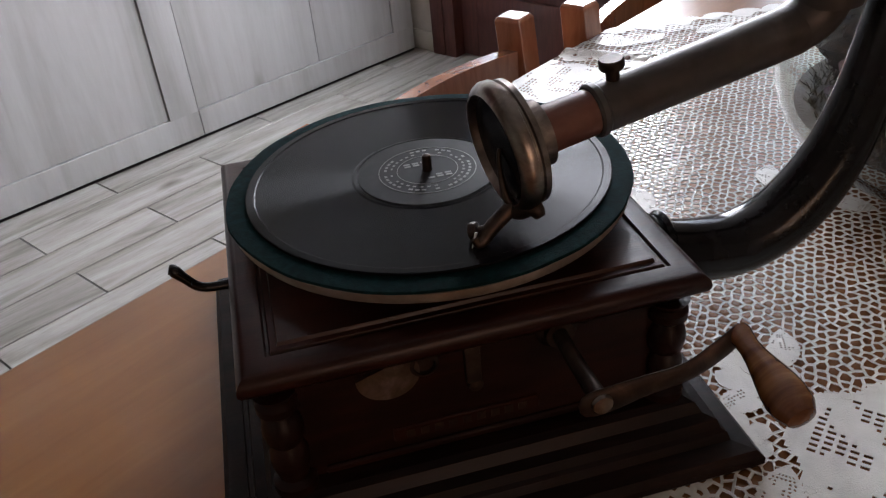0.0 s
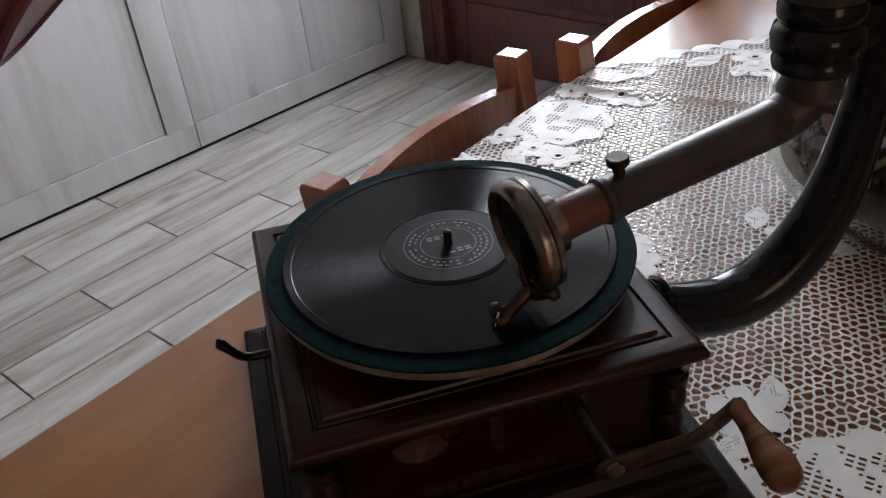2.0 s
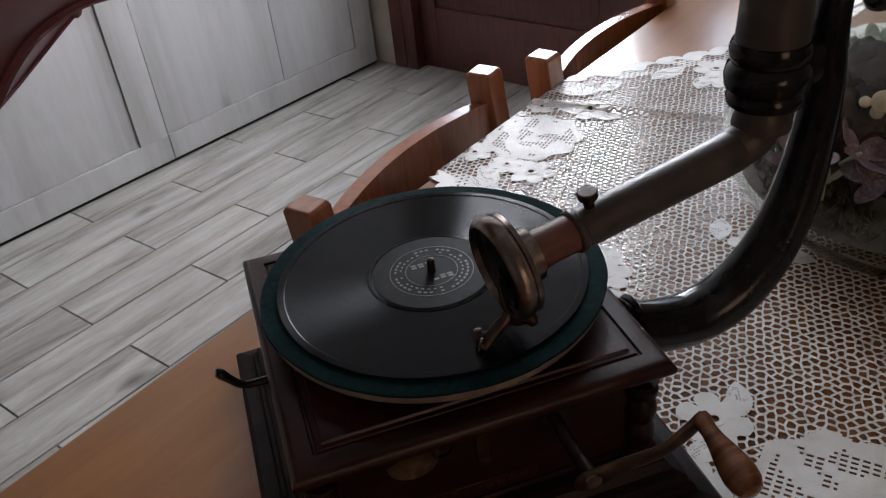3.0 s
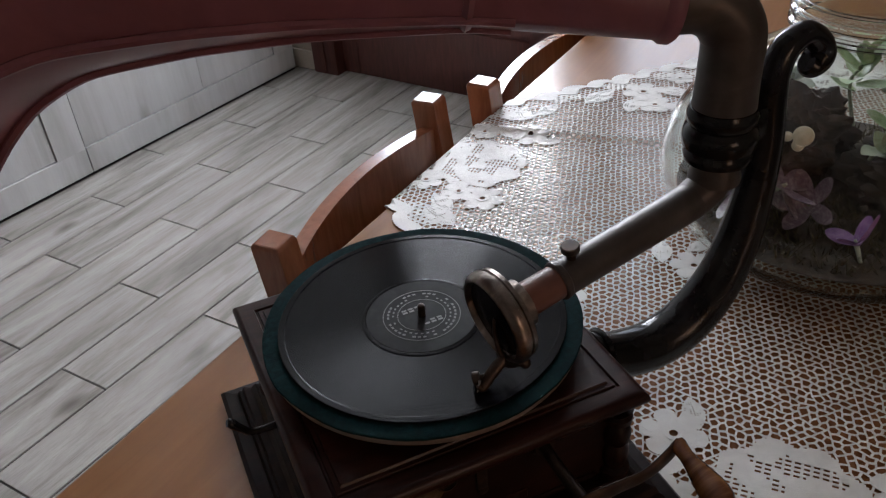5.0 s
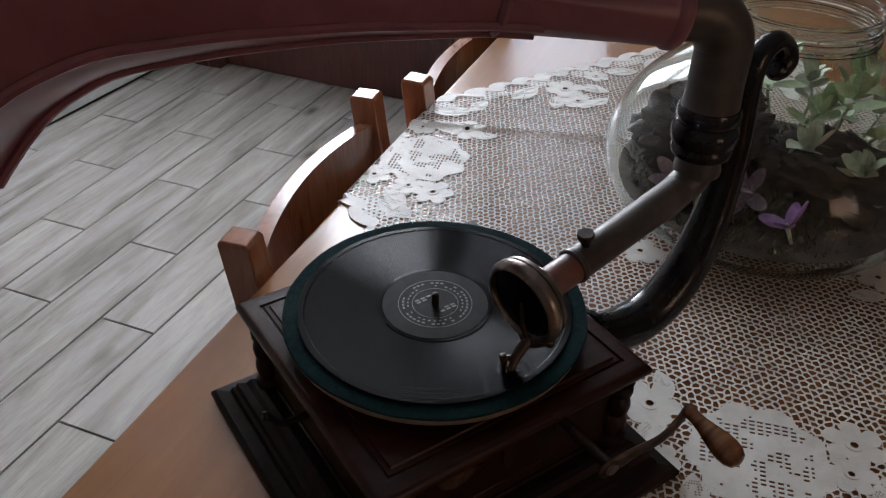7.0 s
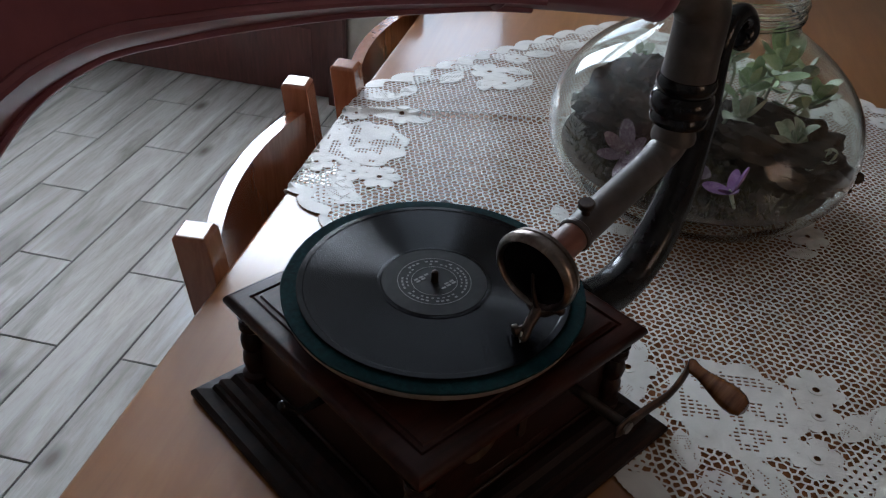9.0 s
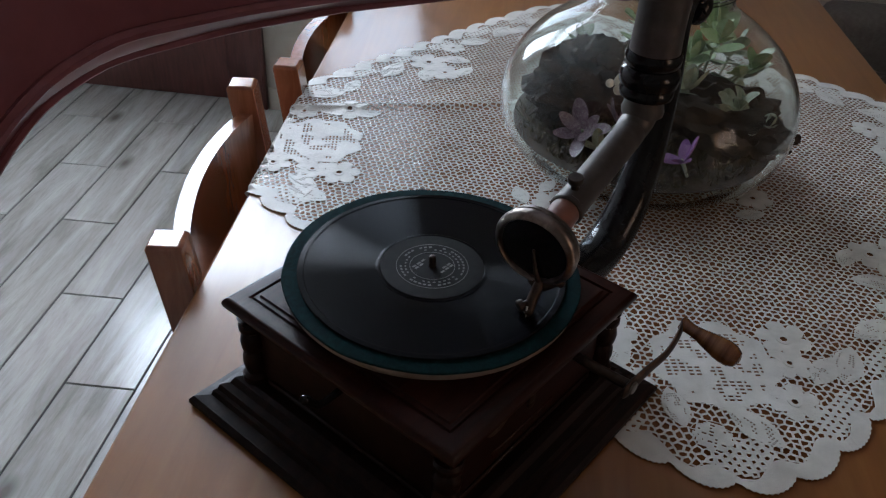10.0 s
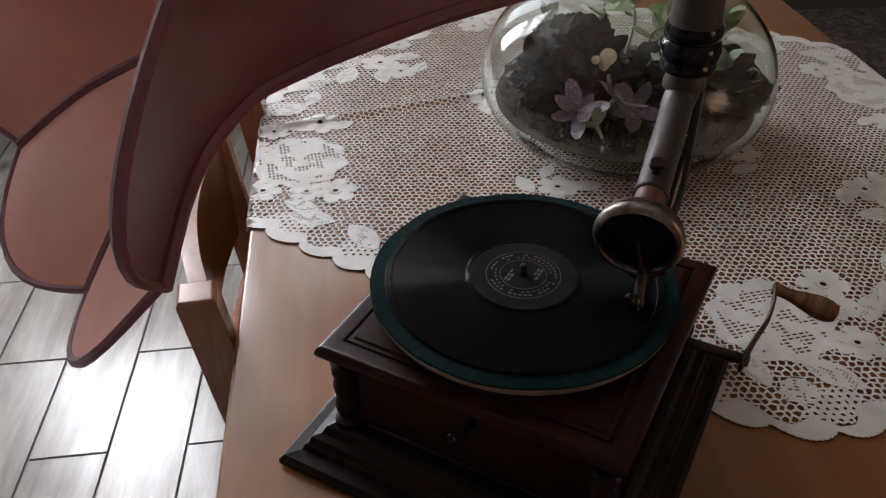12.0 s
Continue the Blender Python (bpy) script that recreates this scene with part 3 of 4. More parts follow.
# front fittings
bm = bmesh.new()
vs = [bm.verts.new((0.019 * math.cos(a), 0, 0.019 * math.sin(a) * 0.9)) for a in np.linspace(math.pi * 0.98, math.pi * 2.1, 20)]
vs += [bm.verts.new((0.017, 0, 0.009)), bm.verts.new((0.012, 0, 0.011))]
f = bm.faces.new(vs)
ext = bmesh.ops.extrude_face_region(bm, geom=[f])
bmesh.ops.translate(bm, vec=(0, -0.0025, 0), verts=[v for v in ext["geom"] if isinstance(v, bmesh.types.BMVert)])
part("speed_dial", bm, M_BRASS, gram, "half-round brass dial plate", pose(-0.056, -0.1192, 0.106))
part("dial_eye", lathe([(0.0088, 0), (0.0088, 0.003), (0.0066, 0.004), (0.0062, 0.001)], 24), M_IRON, gram, m=aim((-0.034, -0.1192, 0.109), (0, -1, 0)))
part("hasp", box(-0.010, -0.1225, 0.086, 0.0, -0.1185, 0.114, 0.0019, 2), M_IRON, gram)
for z in (0.083, 0.112):
    part("hasp_screw", lathe([(0.005, 0), (0.0045, 0.003), (0.001, 0.004)], 16), M_IRON, gram, m=aim((-0.004, -0.1185, z), (0, -1, 0)))
plate = part("name_plate", box(-0.058, -0.1210, 0.052, 0.036, -0.1185, 0.063, 0.001, 1), M_BOX, gram, "dark red name plate with worn lettering")
for i in range(9):
    part("lettering", box(-0.050 + i * 0.009, -0.1214, 0.0545, -0.0445 + i * 0.009, -0.1208, 0.0605), M_IRON, plate, smooth=False)
part("brake_lever", tube([(-0.118, -0.010, 0.120, 0.004), (-0.145, -0.012, 0.121, 0.0032), (-0.158, -0.013, 0.124, 0.0032), (-0.166, -0.013, 0.133, 0.0034), (-0.171, -0.012, 0.139, 0.0042), (-0.174, -0.012, 0.1405, 0.003)], 12), M_BLACK, gram, "bent iron brake lever")

# bracket that carries the horn
BY = -0.050
br = [(0.1335, 0.107, 0.024), (0.145, 0.102, 0.0225), (0.172, 0.094, 0.0225), (0.206, 0.091, 0.0232), (0.238, 0.101, 0.0232), (0.263, 0.123, 0.0225), (0.281, 0.152, 0.021), (0.293, 0.188, 0.0192), (0.300, 0.230, 0.017), (0.303, 0.275, 0.015), (0.300, 0.315, 0.0135), (0.300, 0.340, 0.0125), (0.308, 0.358, 0.0115), (0.325, 0.365, 0.0105), (0.341, 0.356, 0.0105), (0.345, 0.344, 0.0125), (0.338, 0.337, 0.0115), (0.332, 0.340, 0.008)]
arm = part("bracket", tube([(x, BY, z, r) for x, z, r in br], 24), M_BLACK, gram, "black enamelled S-shaped horn bracket")
part("bracket_foot", lathe([(0.030, 0), (0.030, 0.005), (0.026, 0.008), (0.0265, 0.012), (0.024, 0.014)], 32), M_BLACK, arm, m=aim((0.124, BY, 0.108), (1, 0, -0.12)))
part("bracket_ring", lathe([(0.0235, 0), (0.026, 0.003), (0.0235, 0.006)], 32), M_BLACK, arm, m=aim((0.146, BY, 0.1025), (1, 0, -0.2)))
CX, CY = 0.249, -0.054
part("bracket_arm", box(CX + 0.015, BY - 0.010, 0.285, 0.302, BY + 0.010, 0.315, 0.005), M_BLACK, arm)
col = part("collar", lathe([(0.020, 0.276), (0.0265, 0.279), (0.0275, 0.284), (0.025, 0.289), (0.029, 0.292), (0.0300, 0.300), (0.0285, 0.307), (0.0255, 0.310), (0.0275, 0.313), (0.0280, 0.320), (0.0262, 0.325), (0.020, 0.326)], 40), M_BLACK, gram, "black turned pivot collar", pose(CX, CY, 0))

# horn elbow and horn
HAZ = HORN_AZ - 57.0
ha = radians(HAZ)
hdir = Vector((math.cos(ha), math.sin(ha), 0))
EZ = 0.410
pts = [(CX, CY, 0.322, 0.0250), (CX, CY, 0.345, 0.0240), (CX, CY, EZ - 0.034, 0.0240)]
for k in (25, 50, 75):
    a = radians(k)
    q = Vector((CX, CY, 0)) + hdir * (0.036 * (1 - math.cos(a)))
    pts.append((q.x, q.y, EZ - 0.036 + 0.036 * math.sin(a), 0.0245))
for s in (0.042, 0.065):
    q = Vector((CX, CY, 0)) + hdir * s
    pts.append((q.x, q.y, EZ, 0.0245))
elbow = part("elbow", tube(pts, 28, 6), M_DULL, gram, "dull grey metal elbow pipe")


def horn():
    """Eight-petalled flaring horn: shell with thickness, folded seams, rolled rim."""
    n = 8 * 12
    s = np.linspace(0, 1, 49)
    def radius(u):
        return float(np.interp(u, HORN_U, HORN_R))
    smooth_r = [radius(u) for u in s]
    for _ in range(3):
        smooth_r = [smooth_r[0]] + [(a + 2 * b + c) / 4 for a, b, c in zip(smooth_r, smooth_r[1:], smooth_r[2:])] + [smooth_r[-1]]
    verts, faces = [], []
    def ring(u, r, off):
        out = []
        for k in range(n):
            a = 2 * math.pi * k / n
            ph = (a * 8 / (2 * math.pi)) % 1.0
            pet = math.cos((ph - 0.5) * math.pi)
            grow = max(0.0, (u - 0.15) / 0.85)
            facet = math.cos(math.pi / 8) / math.cos((ph - 0.5) * 2 * math.pi / 8)
            rr = r * (1 + (facet - 1) * 0.85 * min(1, u * 4)) + off
            ax = u * HORN_L + 0.030 * grow ** 6 * pet
            rr += 0.030 * grow ** 6 * pet
            out.append((rr * math.cos(a), rr * math.sin(a), ax))
        return out
    rings = [ring(u, r, 0.0) for u, r in zip(s, smooth_r)]
    back = [ring(u, r, -0.0022) for u, r in zip(s, smooth_r)]
    return n, rings, back


n, rings, back = horn()
def shell(rs, flip):
    v = [q for r in rs for q in r]
    f = []
    for i in range(len(rs) - 1):
        for k in range(n):
            q = (i * n + k, i * n + (k + 1) % n, (i + 1) * n + (k + 1) % n, (i + 1) * n + k)
            f.append(q[::-1] if flip else q)
    return to_mesh("horn", v, f, True)


HORN_ROOT = Vector((CX, CY, EZ)) + hdir * 0.055
hm = aim(HORN_ROOT, (hdir.x * math.cos(radians(HORN_EL)), hdir.y * math.cos(radians(HORN_EL)), math.sin(radians(HORN_EL)))) @ pose(0, 0, 0, 0, 0, HORN_ROLL)
hs = part("horn", shell(rings, False), M_HORN, gram, "maroon lacquered petal horn", hm)
part("horn_lining", shell(back, True), M_HORN_IN, hs, "salmon pink inside of the horn")
for j in range(8):
    k = j * 12
    bm = tube([(r[k][0] * 1.004, r[k][1] * 1.004, r[k][2], 0.0030 + 0.0024 * i / 48) for i, r in enumerate(rings) if i % 2 == 0 and i > 8], 8, 2)
    part("horn_seam", bm, M_HORN, hs)
bm = bmesh.new()
ln = len(rings[-1])
rim = [Vector(q) for q in rings[-1]]
loops = []
for k in range(ln):
    c = rim[k]
    rad = Vector((c.x, c.y, 0)).normalized()
    loops.append([bm.verts.new(c + 0.003 * (math.cos(a) * rad + math.sin(a) * Vector((0, 0, 1)))) for a in np.linspace(0, 2 * math.pi, 7)[:-1]])
for k in range(ln):
    a, b = loops[k], loops[(k + 1) % ln]
    for i in range(6):
        bm.faces.new((a[i], a[(i + 1) % 6], b[(i + 1) % 6], b[i]))
part("horn_rim", bm, M_HORN, hs)
part("horn_neck_ring", lathe([(0.0275, -0.012), (0.0305, -0.008), (0.0305, -0.002), (0.028, 0.002)], 36), M_HORN, hs)
part("horn_ring", lathe([(float(np.interp(0.2753, HORN_U, HORN_R)) + 0.0005, 0.2753 * HORN_L - 0.004), (float(np.interp(0.2753, HORN_U, HORN_R)) + 0.003, 0.2753 * HORN_L), (float(np.interp(0.2753, HORN_U, HORN_R)) + 0.0005, 0.2753 * HORN_L + 0.004)], 36), M_HORN, hs)

# tone arm and sound box
SB = Vector((0.0335, -0.0810, 0.217))
TA = Vector((0.236, -0.0545, 0.246))
tad = (TA - SB).normalized()
q1 = SB + tad * 0.058
tone = part("tone_arm", tube([(*q1, 0.0150), (*(SB + tad * 0.11), 0.0153), (*(SB + tad * 0.185), 0.0157), (TA.x - 0.006, TA.y, TA.z, 0.0160), (CX - 0.006, CY - 0.001, TA.z + 0.009, 0.0165), (CX, CY, TA.z + 0.024, 0.0175), (CX, CY, TA.z + 0.034, 0.018)], 28, 6), M_DULL, gram, "dull grey swinging tone arm")
part("arm_ferrule", lathe([(0.021, 0), (0.0215, 0.004), (0.019, 0.013), (0.018, 0.018)][::-1], 32), M_DULL, tone, m=pose(CX, CY, 0.259))
part("sleeve", tube([(*(SB + tad * 0.012), 0.0142), (*(SB + tad * 0.036), 0.0140), (*(SB + tad * 0.060), 0.0138)], 28, 3), M_COPPER, tone, "red-brown rubber sleeve")
part("sleeve_ring", lathe([(0.0150, 0), (0.0162, 0.0015), (0.0162, 0.005), (0.0150, 0.0065)], 32), M_DULL, tone, m=aim(SB + tad * 0.055, tad))
up = Vector((0, 0, 1)) - tad * tad.z
scr = SB + tad * 0.072
part("arm_screw", lathe([(0.0040, 0.010), (0.0040, 0.0205), (0.0036, 0.021), (0.0068, 0.0215), (0.0074, 0.0225), (0.0074, 0.0265), (0.0066, 0.0275), (0.002, 0.0275)], 24), M_IRON, tone, m=aim(scr, up))
sbm = aim(SB, tad * -1.0)
sound = part("sound_box", lathe([(0.018, -0.013), (0.030, -0.012), (0.0368, -0.0095), (0.0372, -0.006), (0.0360, -0.0052), (0.0360, -0.0035), (0.0385, -0.0025), (0.0388, 0.0015), (0.0375, 0.0045), (0.0345, 0.0072), (0.0330, 0.0075), (0.0318, 0.0055), (0.0312, 0.001), (0.0308, -0.003)], 56, cap=False), M_BRASS, gram, "aged bronze sound box with a dark diaphragm", sbm)
part("diaphragm", lathe([(0.0314, 0.0020), (0.0312, 0.0028), (0.012, 0.0031), (0.001, 0.0034)], 40), M_BLACK, sound)
part("sound_box_back", lathe([(0.016, -0.024), (0.0195, -0.023), (0.0195, -0.015), (0.024, -0.0135)], 36), M_BRASS, sound)
NEED = Vector((0.0060, -0.0970, 0.1650))
ndl = sbm.inverted() @ NEED
yoke = ndl.normalized()
side = Vector((-yoke.y, yoke.x, 0)).normalized()
def on_yoke(d, s, z):
    return (yoke.x * d + side.x * s, yoke.y * d + side.y * s, z)
part("stylus_bar", tube([(0.0, 0.0, 0.0035, 0.0012), (*on_yoke(0.006, 0, 0.0055), 0.0014), (*on_yoke(0.020, 0, 0.0075), 0.0018), (*on_yoke(0.034, 0, 0.008), 0.0024), (*on_yoke(0.042, 0, 0.006), 0.0030)], 10, 4), M_IRON, sound)
part("needle_yoke", tube([(*on_yoke(0.034, -0.014, -0.003), 0.0040), (*on_yoke(0.041, -0.011, 0.0), 0.0052), (*on_yoke(0.046, -0.005, 0.004), 0.0056), (*on_yoke(0.047, 0.004, 0.004), 0.0054), (*on_yoke(0.043, 0.011, 0.0), 0.0058), (*on_yoke(0.046, 0.015, -0.002), 0.0050), (*on_yoke(0.051, 0.016, -0.003), 0.0034)], 12, 4), M_IRON, sound)
part("yoke_plate", box(-0.016, -0.005, -0.005, 0.016, 0.006, 0.001, 0.0018, 2), M_IRON, sound, m=Matrix.Translation(on_yoke(0.038, 0, -0.002)) @ Matrix.Rotation(math.atan2(side.y, side.x), 4, "Z"))
part("needle_chuck", tube([(*on_yoke(0.043, 0, 0.005), 0.0046), (*on_yoke(0.052, -0.001, ndl.z * 0.55), 0.0048), (*on_yoke(0.060, 0, ndl.z * 0.85), 0.0034), (*on_yoke(ndl.length * 0.90, 0, ndl.z * 0.93), 0.0022)], 12, 4), M_IRON, sound)
part("needle", tube([(ndl.x * 0.84, ndl.y * 0.84, ndl.z * 0.86, 0.0010), (ndl.x, ndl.y, ndl.z, 0.0004)], 8, 2), M_STEEL, sound, "steel needle")
part("chuck_screw", lathe([(0.0024, 0), (0.0024, 0.007), (0.0052, 0.0075), (0.0056, 0.009), (0.0056, 0.012), (0.0048, 0.013), (0.002, 0.0135)], 16), M_IRON, sound, m=aim(on_yoke(0.053, -0.002, ndl.z * 0.6), (side.x * -0.6, side.y * -0.6, 1)))

# record
rec_m = G_AT @ pose(SP.x, SP.y, TOP + 0.0238)
rec = thing("gramophone_record", rec_m, "black shellac record with a dark label, lying on the green turntable", "record")
part("disc", lathe([(0.0036, 0.0), (0.1225, 0.0), (0.1235, 0.0006), (0.1235, 0.0014), (0.1228, 0.0020), (0.118, 0.0021), (0.117, 0.0016), (0.052, 0.0016), (0.0505, 0.0021), (0.0037, 0.0021)], 160), M_VINYL, rec, smooth=False)
part("dead_wax_ring", lathe([(0.0485, 0.0021), (0.0488, 0.00235), (0.0494, 0.00235), (0.0497, 0.0021)], 96, cap=False), M_VINYL, rec)
lab = part("paper_label", lathe([(0.0037, 0.0021), (0.0037, 0.0025), (0.0475, 0.0025), (0.0478, 0.0021)], 72, cap=False), M_LABEL, rec, "dark paper label with silver print", smooth=False)
for r0, r1 in ((0.0329, 0.0335), (0.0205, 0.0210)):
    part("print_ring", lathe([(r0, 0.0024), (r0, 0.00275), (r1, 0.00275), (r1, 0.0024)], 72, cap=False), M_PRINT, lab)
rng = random.Random(4)
for r, count, size in ((0.0290, 40, 0.0028), (0.0248, 32, 0.0022)):
    for i in range(count):
        a = 2 * math.pi * i / count
        if rng.random() < 0.22 or 1.1 < a < 1.35:
            continue
        part("print_bar", box(-size * 0.32, -size * 0.5, 0.0024, size * 0.32, size * 0.5, 0.00275), M_PRINT, lab, m=Matrix.Rotation(a, 4, "Z") @ pose(r, 0, 0, 0, 0, 90 if r < 0.02 else 0), smooth=False)
for i in range(10):
    part("print_bar", box(-0.0022, 0.0095 - 0.0032 * (i % 2), 0.0024, 0.0022, 0.0115 - 0.0032 * (i % 2), 0.00275), M_PRINT, lab, m=pose(-0.012 + 0.006 * (i // 2), 0.001 if i < 5 else -0.020, 0), smooth=False)


# ---- lace tablecloth ----
def lace():
    """Crocheted net with woven leaves and flowers; every mesh of the net is a real hole."""
    cx, cy, half, turn_a = LACE_C[0], LACE_C[1], LACE_HALF, radians(LACE_TURN)
    ca, sa = math.cos(turn_a), math.sin(turn_a)
    motifs = []
    def add(u, v, a, kind, size):
        motifs.append((u, v, a, kind, size))
    corner_set = ((0.335, 0.347, 0.8, "medal", 0.070), (0.382, 0.239, 0.3, "flower", 0.036), (0.239, 0.382, 0.9, "flower", 0.034),
                  (0.405, 0.268, 0.2, "leaf", 0.024), (0.272, 0.405, 1.4, "flower", 0.028), (0.325, 0.436, 0.5, "flower", 0.030), (0.388, 0.424, 1.5, "leaf", 0.034),
                  (0.432, 0.400, 0.4, "medal", 0.019), (0.424, 0.352, 0.9, "leaf", 0.028), (0.425, 0.300, 0.1, "flower", 0.026), (0.350, 0.225, 1.2, "leaf", 0.022),
                  (0.255, 0.437, 0.1, "leaf", 0.028), (0.452, 0.225, 1.3, "leaf", 0.034), (0.225, 0.452, 0.3, "leaf", 0.034), (0.450, 0.175, 2.0, "leaf", 0.026))
    side_set = ((0.437, 0.000, 0.3, "flower", 0.040), (0.385, 0.010, 0.9, "flower", 0.034), (0.455, 0.075, 1.9, "leaf", 0.036), (0.400, 0.045, 2.4, "leaf", 0.028),
                (0.415, -0.045, 0.6, "leaf", 0.032), (0.450, -0.140, 1.2, "leaf", 0.034), (0.455, -0.085, 0.4, "flower", 0.026), (0.365, -0.022, 1.8, "leaf", 0.024),
                (0.210, 0.020, 0.4, "flower", 0.032), (0.186, 0.052, 2.3, "leaf", 0.026), (0.228, -0.022, 1.0, "leaf", 0.024), (0.180, -0.012, 0.1, "leaf", 0.020))
    for q in range(4):
        t = q * math.pi / 2
        for du, dv, a, kind, size in corner_set + side_set:
            add(du * math.cos(t) - dv * math.sin(t), du * math.sin(t) + dv * math.cos(t), a + t, kind, size)
    def covered(u, v):
        """Whether a woven motif lies here."""
        for mu, mv, a, kind, size in motifs:
            du, dv = u - mu, v - mv
            if abs(du) > size or abs(dv) > size:
                continue
            x = (du * math.cos(a) + dv * math.sin(a)) / size
            y = (-du * math.sin(a) + dv * math.cos(a)) / size
            r, th = math.hypot(x, y), math.atan2(y, x)
            if kind == "leaf":
                if abs(x) < 0.9 and abs(y) < 0.46 * (1 - x * x) - 0.04:
                    return True
            elif kind == "medal":
                if r < 0.93 + 0.05 * math.cos(9 * th):
                    return True
            elif r < 0.62 + 0.22 * math.cos(6 * th):
                return True
        return False
    def edge(u, v):
        """Distance inside the scalloped outline."""
        p = 7.0
        r = (abs(u) ** p + abs(v) ** p) ** (1 / p)
        return half - 0.006 - r
    step = LACE_STEP
    dy = step * 0.84
    nu = int(2 * (half + 0.03) / step) + 2
    nv = int(2 * (half + 0.03) / dy) + 2
    # shared corners of a staggered brick net: each cell is a hexagon
    verts, faces, index = [], [], {}
    def corner(i, j):
        key = (i, j)
        if key not in index:
            u = -half - 0.03 + i * step / 2
            v = -half - 0.03 + j * dy + (-0.19 if (i + j) % 2 else 0.19) * dy
            r = random.Random(i * 7919 + j)
            u += (r.random() - 0.5) * step * 0.46
            v += (r.random() - 0.5) * dy * 0.46
            index[key] = (u, v)
        return index[key]
    def vert(u, v, h):
        x, y = cx + ca * u - sa * v, cy + sa * u + ca * v
        z = TZ + 0.0012 + h
        # a soft fold across the cloth
        z += 0.0055 * math.exp(-((y - 0.587 - 0.253 * x) / 0.009) ** 2) * max(0.0, min(1.0, (0.62 - x) * 6))
        z += 0.0009 * noise.noise((u * 22, v * 22, 0.0)) + 0.0009
        west = 0.012 - math.tan(radians(TABLE_TURN)) * y
        if x < west:
            over = west - x
            z -= max(0.0, over - 0.006) * 0.96
            x = west - min(over, 0.010) - 0.05 * max(0.0, over - 0.010)
        east = west + TX1 - 0.008
        if x > east:
            over = x - east
            z -= max(0.0, over - 0.006) * 0.96
            x = east + min(over, 0.010)
        verts.append((x, y, z))
        return len(verts) - 1
    for j in range(nv):
        for i in range(nu):
            base = 2 * i + (j % 2)
            cs = [corner(base, j), corner(base + 1, j), corner(base + 2, j), corner(base + 2, j + 1), corner(base + 1, j + 1), corner(base, j + 1)]
            mu = sum(c[0] for c in cs) / 6
            mv = sum(c[1] for c in cs) / 6
            inside = edge(mu, mv)
            if inside < 0:
                continue
            if covered(mu, mv):
                continue
            hole = 0.71 + 0.10 * random.Random(i * 131 + j).random()
            if inside < 0.034:
                hole = 0.72 if math.sin(math.atan2(mv, mu) * 30) > 0 else 0.45
            o = [vert(c[0], c[1], 0.0) for c in cs]
            inn = [vert(mu + (c[0] - mu) * hole, mv + (c[1] - mv) * hole, 0.0003) for c in cs]
            for k in range(6):
                faces.append((o[k], o[(k + 1) % 6], inn[(k + 1) % 6], inn[k]))
    # woven leaves and petals lie a thread higher than the net
    for mu, mv, a, kind, size in motifs:
        def place(x, y, h=0.0002):
            u, v = mu + size * (x * math.cos(a) - y * math.sin(a)), mv + size * (x * math.sin(a) + y * math.cos(a))
            return vert(u, v, h)
        if edge(mu, mv) < 0.0:
            continue
        if kind == "medal":
            nn = 56 if size > 0.05 else 18
            grid = [[place(-1.08 + 2.16 * i / nn, -1.08 + 2.16 * k / nn) for k in range(nn + 1)] for i in range(nn + 1)]
            for i in range(nn):
                for k in range(nn):
                    x, y = -1.08 + 2.16 * (i + 0.5) / nn, -1.08 + 2.16 * (k + 0.5) / nn
                    rr = math.hypot(x, y)
                    if rr > 1.0 + 0.06 * math.cos(9 * math.atan2(y, x)):
                        continue
                    slit = i % 2 == 0 and k % 3 != 0 and rr < 0.84 and noise.noise((x * 3.1 + mu * 50, y * 3.1 + mv * 50, 4.0)) > 0.10
                    if not slit:
                        faces.append((grid[i][k], grid[i + 1][k], grid[i + 1][k + 1], grid[i][k + 1]))
        elif kind == "leaf":
            nx, ny = (56, 24) if size > 0.07 else (36, 16)
            grid = []
            for i in range(nx + 1):
                x = -1 + 2 * i / nx
                w = 0.50 * (1 - x * x) * (1 + 0.07 * math.sin(i * 1.9)) + 0.012
                grid.append([place(x, w * (-1 + 2 * k / ny)) for k in range(ny + 1)])
            for i in range(nx):
                for k in range(ny):
                    slit = i % 2 == 0 and 1 < k < ny - 2 and k % 2 == 0 and 2 < i < nx - 3 and noise.noise((i * 0.16 + mu * 50, k * 0.24 + mv * 50, size * 90)) > 0.06
                    if not slit:
                        faces.append((grid[i][k], grid[i + 1][k], grid[i + 1][k + 1], grid[i][k + 1]))
        else:
            for q in range(6):
                t = q * math.pi / 3
                pet = []
                for s in range(12):
                    e = 2 * math.pi * s / 12
                    rx, ry = 0.52 + 0.40 * math.cos(e), 0.30 * math.sin(e) * (1 + 0.35 * math.cos(e)) * (1 + 0.10 * math.sin(s * 2.7 + q))
                    pet.append(place(rx * math.cos(t) - ry * math.sin(t), rx * math.sin(t) + ry * math.cos(t)))
                faces.append(tuple(pet))
            ring_o = [place(0.26 * math.cos(s * math.pi / 6), 0.26 * math.sin(s * math.pi / 6), 0.0007) for s in range(12)]
            ring_i = [place(0.12 * math.cos(s * math.pi / 6), 0.12 * math.sin(s * math.pi / 6), 0.0007) for s in range(12)]
            for s in range(12):
                faces.append((ring_o[s], ring_o[(s + 1) % 12], ring_i[(s + 1) % 12], ring_i[s]))
    # scalloped border band
    m_ = 1440
    rows = []
